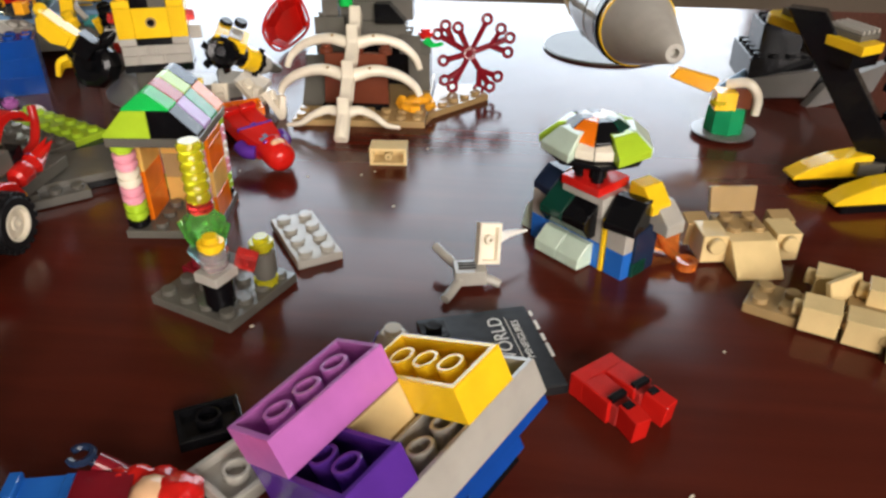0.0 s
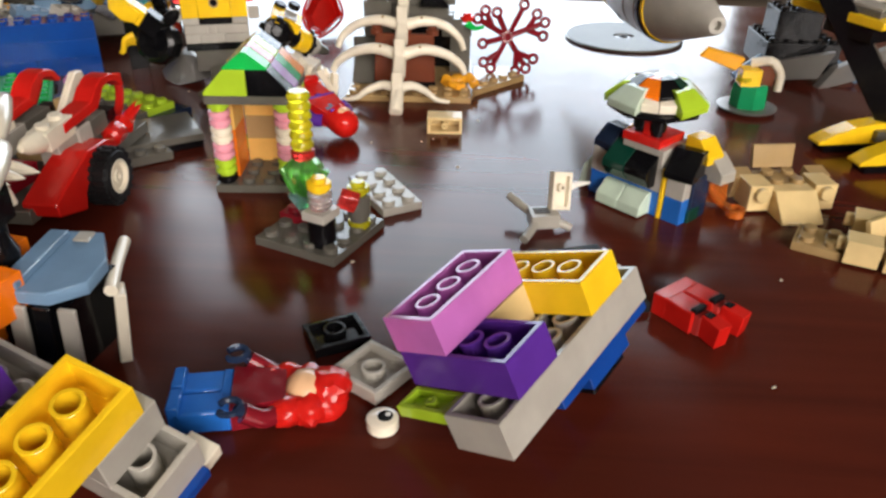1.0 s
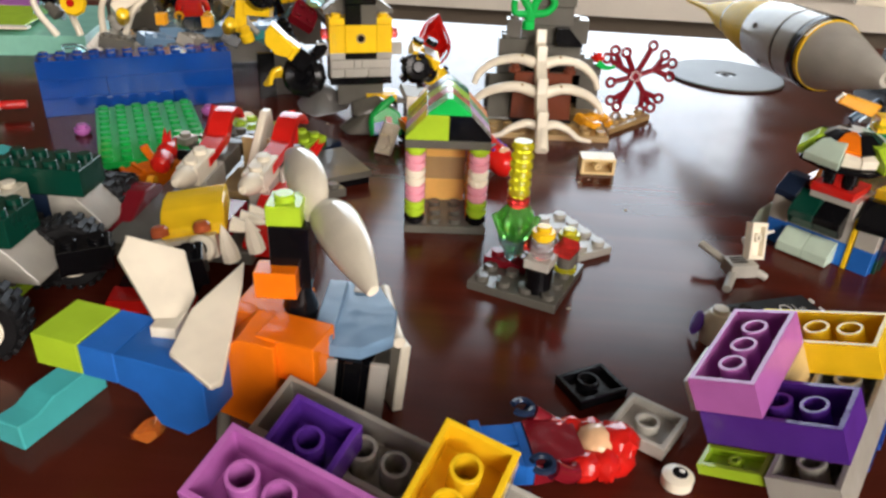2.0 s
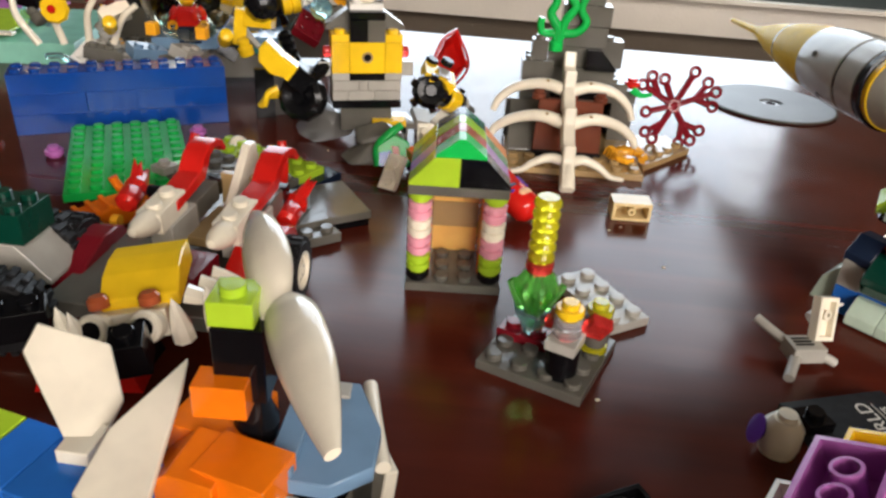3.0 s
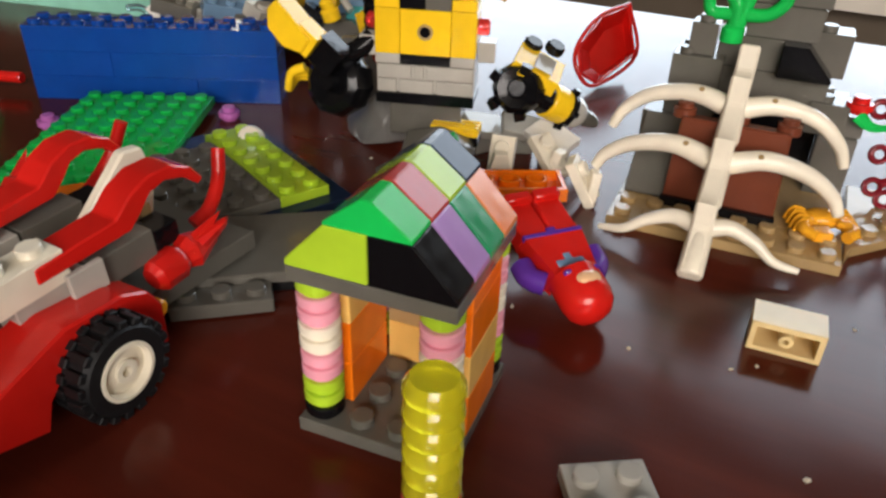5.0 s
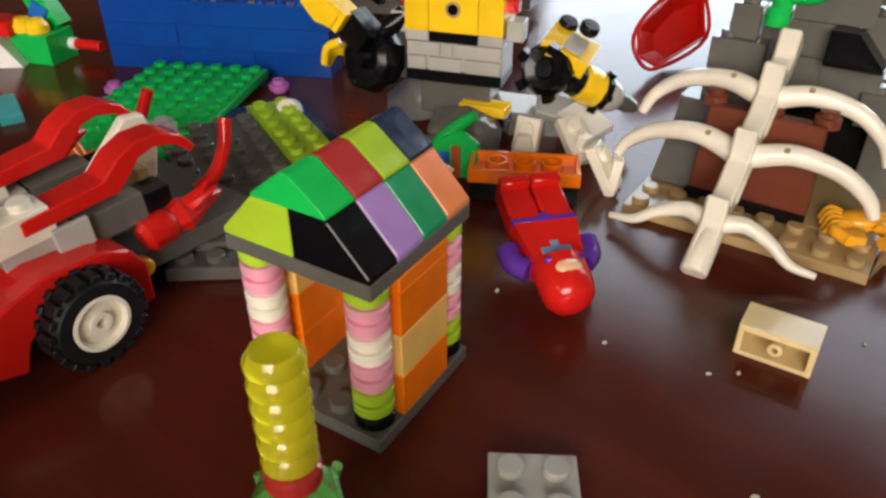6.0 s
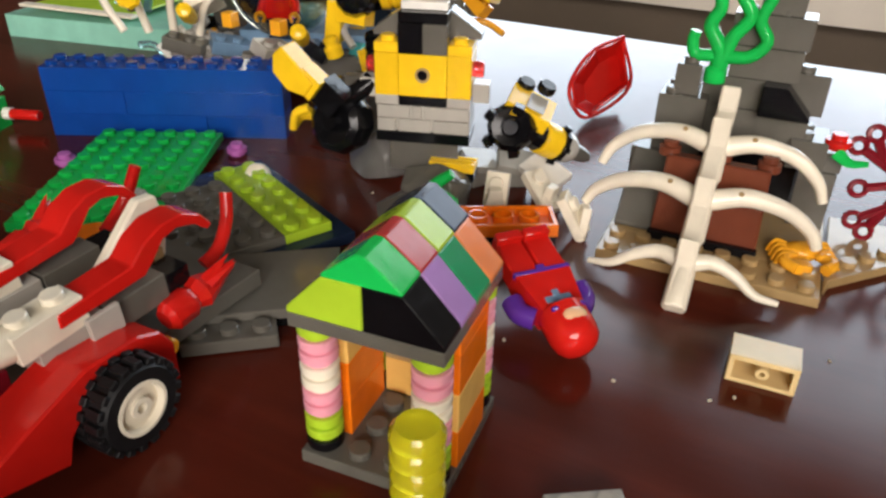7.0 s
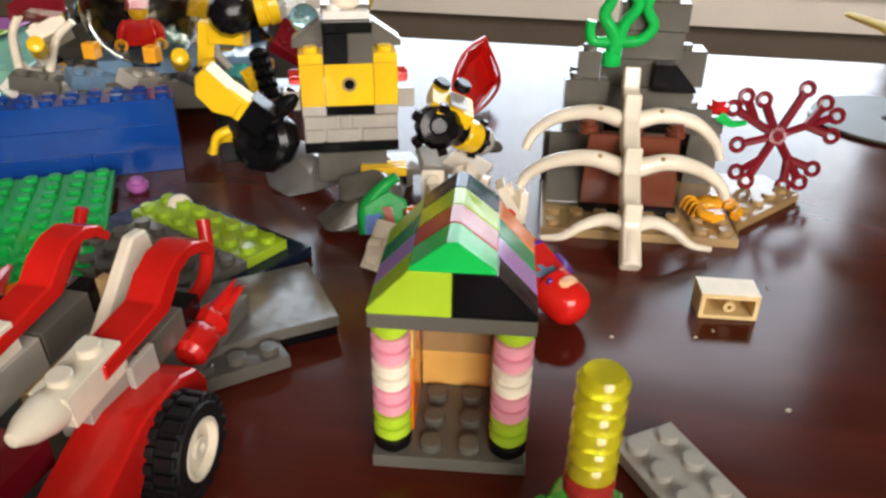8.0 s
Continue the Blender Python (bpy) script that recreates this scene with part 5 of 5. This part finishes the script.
def branch_arm(a, length, twigs):
    c, s = math.cos(radians(a)), math.sin(radians(a))
    bm = bmesh.new()
    def rod(x0, z0, x1, z1):
        sweep_bm(bm, [(x0, 0, z0), (x1, 0, z1)], 1.6, 6)
        d = Vector((x1 - x0, z1 - z0)).normalized() * 2
        cx, cz = x1 + d.x, z1 + d.y
        sweep_bm(bm, [(cx + 2.3 * math.cos(k * math.tau / 12), 0, cz + 2.3 * math.sin(k * math.tau / 12)) for k in range(13)], 0.95, 6)
    rod(0, 0, c * length, s * length)
    for d in twigs:
        x, z = c * length * 0.55, s * length * 0.55
        rod(x, z, x + math.cos(radians(a + d)) * 8, z + math.sin(radians(a + d)) * 8)
    part("arm", finish(bm, "maroon"), coral, L(0, 0, 22.3, -14))


for a, n, tw in ((62, 17, ()), (20, 20, (35, -40)), (-58, 18, (38, -35)), (-118, 17, (-30,)), (115, 12, ()), (150, 17, (-35,)), (195, 12, ())):
    branch_arm(a, n, tw)
la(coral, "hub", "maroon", [(2.0, -1.6), (3.2, -1.6), (3.2, 1.6), (2.0, 1.6), (2.0, -1.6)], L(0, 0, 22.3, 76), 14)

# ---- rocket on its stand, disc ----
rocket = thing("toy_rocket", "grey and yellow toy rocket with black rings", "toy rocket", 7.5, 27.5, 0)
axis = look((0.075, 0.275, 0.056), (0.032, 0.47, 0.05)) @ pose(0, 0, 0, 180)
rm = rocket.matrix_basis.inverted() @ axis
la(rocket, "nozzle_cone", "grey", [(1.6, 3), (1.8, 0), (3.4, 0), (4.2, 1), (15.0, 38), (15.6, 40)], rm, 32)
la(rocket, "yellow_ring", "yellow", [(15.7, 0), (16.2, 0.5), (16.2, 3.0), (15.7, 3.4)], rm @ L(0, 0, 40.1), 32)
la(rocket, "black_ring", "black", [(16.0, 0), (17.2, 0.6), (17.2, 4.0), (16.0, 4.6)], rm @ L(0, 0, 43.6), 32)
la(rocket, "body_section", "grey", [(16.4, 0), (17, 0.6), (17, 13), (16.4, 13.4)], rm @ L(0, 0, 48.3), 32)
la(rocket, "black_ring", "black", [(16.6, 0), (16.6, 1.2)], rm @ L(0, 0, 61.8), 32)
la(rocket, "body_section", "grey", [(16.4, 0), (17, 0.6), (16.7, 18), (15.0, 33)], rm @ L(0, 0, 63.1), 32)
for k in range(4):
    la(rocket, "rivet_hole", "dark_grey", [(1.5, 0), (1.5, 0.3)], rm @ L(0, 0, 76) @ pose(0, 0, 0, 0, 0, 60 * k + 20) @ L(16.9, 0, 6 * (k % 2), 0, 90), 10)
la(rocket, "yellow_section", "satin_yellow", [(14.8, 0), (14.4, 8), (12.4, 22), (11.0, 29.6)], rm @ L(0, 0, 96.3), 32)
la(rocket, "black_ring", "dark_grey", [(10.8, 0), (10.6, 1.8)], rm @ L(0, 0, 126.0), 32)
la(rocket, "nose", "satin_yellow", [(10.4, 0), (8, 14), (4.4, 28), (2.0, 38), (1.2, 66), (0, 70)], rm @ L(0, 0, 128), 32)
wb(rocket, "cream", 3, 6, 1, W(rocket, 11.5, 39.5, 6.8, 0, 0, -15), True, "wing_plate")
wb(rocket, "yellow", 2, 4, 1, W(rocket, 13.5, 41.0, 7.2, 0, 0, -15), True, "wing_plate")
wb(rocket, "grey", 2, 4, 2, W(rocket, 16.0, 42.0, 6.4, 0, 0, -15), True, "wing_plate")
disc = new("grey_disc", lathe_mesh(DISC, [(7.0, 0), (37, 0), (38, 0.6), (37, 1.4), (7.0, 1.4), (7.0, 0)], 64))
disc.matrix_basis = pose(0.0699, 0.4746, 0.0004)
tagged(disc, "thin grey disc with a centre hole lying on the table", "disc")
la(disc, "rim", "dark_grey", [(37.6, 0.1), (38.4, 0.4), (38.4, 1.0), (37.6, 1.3), (37.6, 0.1)], Matrix.Identity(4), 64)
la(disc, "centre_hole", "black", [(3, 0.2), (6.9, 0.2), (6.9, 0.5), (3, 0.5), (3, 0.2)], Matrix.Identity(4), 32)

# ---- lander legs, small figure and dark ship past the rocket ----
lander = thing("toy_lander", "black and yellow toy lander with curved yellow feet", "toy spaceship", 16.0, 29.5, 0)
for x, y in ((15.0, 29.4), (15.9, 27.2)):
    foot = [(-20, 0), (20, 0), (20, 8.6), (8, 9.6), (-4, 8.0), (-14, 4.6), (-20, 1.2)]
    pr(lander, "foot", "yellow", foot, 9, W(lander, x, y, 0.32, 0, 0, 13), 0.4)
    wb(lander, "black", 4.8, 1.1, 1, W(lander, x + 0.2, y, 0, 0, 0, 13), False, "foot_plate")
    wb(lander, "dark_grey", 2, 1.15, 1.6, W(lander, x + 1.3, y, 0.5, 0, 0, 13), False, "foot_block")
pr(lander, "leg", "black", [(-6, 0), (9, 0), (-36, 60), (-50, 60)], 8, W(lander, 16.9, 29.4, 0.5, 0, 0, -25), 0.5)
for k in range(4):
    wb(lander, "black", 2, 1.4, 1, W(lander, 17.6 - 0.3 * k, 29.6, 1.4 + 1.15 * k, 0, 0, 12), True, "rung")
DECK_TOP = W(lander, 13.9, 31.2, 5.35, 0, 3, -56)
wb(lander, "yellow", 5.4, 1.5, 1.2, DECK_TOP, False, "deck_plate")
la(lander, "deck_nose", "yellow", [(5.8, 0), (6.0, 0.3), (6.0, 3.4), (5.7, 3.8)], DECK_TOP @ L(-21.6, 0, 0), 18)
wb(lander, "dark_grey", 1.9, 0.95, 0.9, DECK_TOP @ L(-14, 2, 3.9), False, "deck_tile")
wb(lander, "dark_grey", 1.9, 1.4, 0.8, DECK_TOP @ L(10, 2, 3.9), False, "grille_base")
for k in range(4):
    wb(lander, "grey", 1.9, 0.16, 0.5, DECK_TOP @ L(10, -2.6 + 2.9 * k, 6.5), False, "grille_slat")
wb(lander, "black", 3, 2, 2, DECK_TOP @ L(6, 3, -6.6), False, "deck_block")

small = thing("small_robot", "little green, yellow and white brick figure on a clear base", "toy figure", 11.5, 34.0, 0)
la(small, "base_dish", "clear_grey", [(4, 0), (14, 1.4), (14.6, 2.4), (13, 2.6), (4, 2.0)], L(0, 0, 0), 24)
la(small, "skirt", "emerald", [(9, 0), (9.4, 1), (8.8, 11), (8, 12)], L(0, 0, 2.4), 8)
wb(small, "yellow", 1.2, 1.2, 2.6, L(-3, -3, 14), False, "chest")
rnd(small, "clear_yellow", -0.7, -0.6, 4.8, 1)
wb(small, "brown", 1, 1.2, 3, L(5, 0, 14), False, "back")
sw(small, "arm", "cream", [(-2, 0, 24), (6, -4, 26), (11, -5, 20), (11, -6, 12)], 2.4, 2.0, L(0, 0, 0), 8)
pr(small, "arm_blade", "amber", [(-16, 0), (4, -2), (6, 5), (-14, 5)], 5, L(-13, 0, 23, 0, 14), 0.6)
ship = thing("dark_ship", "dark grey and clear toy ship resting on the table", "toy spaceship", 15.5, 40.5, 0)
wb(ship, "black", 5, 5, 5, L(0, 4, 6), True)
wb(ship, "black", 3, 3, 5, L(-4, 0, 22), True)
for s in (-1, 1):
    pr(ship, "fin", "clear_grey", [(-20, 0), (20, 0), (28, 14), (-8, 10)], 5, L(18 * s + 8, -16, 2, 0, -10, 20 * s))
    sw(ship, "leg", "slate_blue", [(0, 0, 20), (22 * s, -10, 10), (34 * s, -14, 2)], 3, 2.2, L(0, 0, 0))

# ---- submarine and clutter behind the blue block ----
sub = thing("toy_submarine", "toy submarine with a clear bubble cockpit and yellow thrusters", "toy submarine", -26.5, 41.0, 0, 20)
wb(sub, "dark_grey", 12, 5, 4, L(-10, 8, 8), True, "hull")
wb(sub, "slate_blue", 9, 4, 2, L(10, 12, 22), False, "deck")
wb(sub, "grey", 5, 3, 3, L(-38, 0, 12, 0, 8), True, "hull_block")
for k in range(5):
    wb(sub, ("dark_grey", "slate_blue", "grey", "black", "aqua")[k], 2.4, 1.4, 2, L(-50 + 21 * k, -12 + 3 * (k % 2), 19, 10 * k, 12, 30 * k), True, "deck_block")
bm = bmesh.new()
ball_bm(bm, 0, 0, 0, 25, 25, 25, 0, 4)
part("bubble", finish(bm, BUBBLE), sub, W(sub, -27.0, 41.0, 5.0), "clear plastic bubble cockpit")
for x, y, z in ((-31.8, 40.6, 4.3),):
    la(sub, "thruster_ring", "yellow", [(5, 0), (9, 0.6), (9.4, 3), (8.4, 4), (9.4, 5), (9.2, 8), (5, 9)], W(sub, x, y, z, 0, 84, 18), 20)
la(sub, "side_tank", "black", [(3, 0), (9, 2), (10, 8), (8, 14), (3, 16)], W(sub, -23.0, 41.4, 4.8, 80, 0, 20), 12)
la(sub, "thruster_ring", "yellow", [(5, 0), (8, 0.6), (8.4, 4), (7.4, 5), (8.4, 6), (8, 10), (4, 11)], W(sub, -21.9, 41.2, 5.1, 0, 80, 25), 20)
la(sub, "lamp", "clear_aqua", [(2, 0), (5, 1), (6, 5), (3, 7)], W(sub, -19.6, 41.0, 4.8, 70, 0, 20), 14)
wb(sub, "yellow", 0.9, 1, 6, W(sub, -24.3, 41.0, 2.6, 0, 8, 18), False, "strut")
for x in (-27.9, -25.2):
    wb(sub, "amber", 0.7, 0.7, 2, W(sub, x, 38.3, 3.4), False, "lever")
for k in range(4):
    sw(sub, "frame", "cream", [(0, 0, 0), (0, -2, 16), (3, 0, 26)], 2.0, 1.6, W(sub, -33.8 + 1.1 * k, 37.4 + 0.5 * k, 2.6, 0, 20 * (k - 1.5)), 8)
la(sub, "flower_gear", "yellow", [(2, 0), (6.5, 0), (7.4, 1.5), (6.5, 3.4), (2, 3)], W(sub, -32.0, 36.6, 4.7, 80, 0, 10), 9)
la(sub, "gear_hub", "red", [(2.2, 0), (1.8, 1)], W(sub, -32.0, 36.2, 4.75, 80, 0, 10), 10)
for x, y, z in ((-30.3, 38.4, 3.4), (-24.2, 38.6, 3.2)):
    la(sub, "pontoon", "yellow", [(0, 0), (3, 1), (4, 6), (3.4, 14), (0, 16)], W(sub, x, y, z, 60, 0, 30), 12)
rng = random.Random(11)
for k in range(34):
    x, y, z = -37 + 18 * rng.random(), 38.5 + 7 * rng.random(), 1.5 + 3.6 * rng.random()
    cc = rng.choice(("dark_grey", "grey", "black", "yellow", "slate_blue", "clear_aqua", "amber", "dark_tan", "cream", "dark_grey", "white", "maroon"))
    turn = (rng.uniform(-40, 40), rng.uniform(-40, 40), rng.uniform(0, 180))
    if abs(x + 27) < 3.2 and z > 2.2:
        continue
    if k % 3 == 0:
        la(sub, "hose_end", cc, [(2, 0), (4, 0.8), (4.2, 5), (3, 6), (3.4, 9), (2, 10)], W(sub, x, y, z, *turn), 12)
    elif k % 3 == 1:
        wb(sub, cc, 1 + k % 2, 2, 1 + k % 3, W(sub, x, y, z, *turn), True, "deck_piece")
    else:
        sw(sub, "hose", cc, [(0, 0, 0), (6, 2, 5), (14, 3, 4), (20, 0, -3)], 1.8, 1.6, W(sub, x, y, z, *turn), 8, 4)
wb(sub, "dark_grey", 17, 3, 9, W(sub, -27.5, 46.2, 0.6, 0, 0, 16), True, "rear_hull")
for k in range(26):
    x, y, z = -36 + 17 * rng.random(), 43.2 + 2.2 * rng.random(), 2.2 + 3.4 * rng.random()
    cc = rng.choice(("dark_grey", "black", "slate_blue", "grey", "dark_grey", "yellow", "clear_aqua", "black", "white"))
    turn = (rng.uniform(-30, 30), rng.uniform(-40, 40), rng.uniform(0, 180))
    if k % 2:
        wb(sub, cc, 2 + k % 3, 1 + k % 2, 1 + k % 3, W(sub, x, y, z, *turn), True, "rear_piece")
    else:
        la(sub, "rear_pipe", cc, [(2.4, 0), (3.6, 0.6), (3.6, 9), (2.6, 10), (2.6, 16), (2.2, 17)], W(sub, x, y, z, 60 + turn[0], turn[1], turn[2]), 12)
pilot = new("toy_figure", figure_mesh("c", "navy", "red", "red", "amber", "yellow", "dull_red", "hat"))
pilot.matrix_basis = pose(-0.270, 0.409, 0.0255, 90, 0, 18) @ Matrix.Scale(0.76, 4)
tagged(pilot, "toy figure in red with a red cap, seated inside the bubble", "toy figure")
gun = thing("black_blaster", "black ribbed toy blaster with clear red tip", "toy gadget", -20.2, 38.2, 0.0, 35)
for k in range(5):
    la(gun, "rib_ring", "black", [(3.2, 0), (4.2, 1), (4.2, 3), (3.2, 4)], L(0, 4 * k, 22 + 3 * k, -52), 12)
la(gun, "tip", "clear_red", [(2, 0), (4.2, 1), (4.0, 5), (2, 6)], L(2, -6, 20, 80), 14)
wb(gun, "dark_grey", 2, 2, 7, L(0, 6, 0), False, "post")
leaf = thing("seafoam_plate", "large pale green baseplate sheet under the clutter", "toy plate", -42, 46, 0, 12)
wb(leaf, "seafoam", 15, 12, 4, L(0, 0, 0), False, "plate")
book = thing("paper_sheet", "bright printed sheet lying on the pale green plate", "paper", -42.5, 45.0, 1.62, 8)
flat(book, "sheet", "lime", [(-46.5, 42), (-39.5, 42), (-39.5, 48), (-46.5, 48)], 0, 1.2)
flat(book, "border", "cream", [(-47, 41.4), (-39.0, 41.4), (-39.0, 42.0), (-47, 42.0)], 0, 1.6)
flat(book, "cover", "orchid", [(-46.5, 48.1), (-39.5, 48.1), (-39.5, 51), (-46.5, 51)], 0, 1.4)
for x, y, z, c, n in ((-21.5, 36.8, 0, "black", 5), (-20.8, 37.6, 0, "clear_grey", 3)):
    bar = thing("narrow_panel", "narrow upright panel standing behind the blue block", "toy panel", x, y, z, 25)
    wb(bar, c, 1.2, 0.5, 8, L(0, 0, 0), False, "panel")

# ---- small things past the far end of the blue block ----
stick = thing("red_rod", "red and white toy rod lying on the table", "toy rod", -33.3, 31.0, 0.3, 20)
la(stick, "rod", "red", [(2.2, 0), (2.2, 12), (2.0, 12.4)], L(-4, 0, 3, 0, 90), 12)
la(stick, "cap", "white", [(2.6, 0), (2.6, 6)], L(-10, 0, 3, 0, 90), 12)
pile = thing("green_cart", "small green cart with yellow domes and red front", "toy cart", -35.0, 29.6, 0, 20)
wb(pile, "green", 2.4, 2, 4, L(4, 2, 0), True)
for x in (0, 7):
    la(pile, "dome", "yellow", [(4.6, 0), (4.8, 3), (3, 5.6), (0, 6.4)], L(x, -2, 13), 14)
wb(pile, "red", 2, 1.4, 2, L(-9, -4, 12), False)
pr(pile, "ramp", "white", [(-10, 0), (10, 0), (2, 12), (-2, 12)], 10, L(-8, -10, 0, 0, 0, 20))
wb(pile, "azure", 1, 1, 3, L(0, 8, 14, 0, 30), False, "blue_part")
wb(pile, "green", 1.2, 1, 5, L(8, 9, 12, 0, -30), False, "green_part")
one = wb(None, "aqua", 3, 1, 1, pose(-0.300, 0.258, 0.0, 0, 0, -20), False)
one.name = "aqua_tile"
tagged(one, "aqua one-by-three tile lying on the table", "toy tile")

# ---- crumbs on the table ----
rng = random.Random(5)
for x, y in ((2.4, 7.4), (4.2, 6.6), (8.3, 17.4), (-5.5, 17.0), (-3.9, 28.0), (-4.4, 27.6), (-2.0, 30.6), (-6.6, 27.2), (0.5, 14.2), (6.5, 12.0), (-2.6, 25.0), (-9.6, 27.4), (-17.2, 33.0)):
    c = new("crumb", rock_mesh(CRUMB, 0.5 + rng.random() * 0.5, 0.4 + rng.random() * 0.3, 0.35, int(x * 10 + y)))
    c.matrix_basis = pose(x / 100, y / 100, 0.0, 0, 0, rng.random() * 180)
    tagged(c, "tiny pale crumb on the lacquered wood", "crumb", "crumbs on the table")
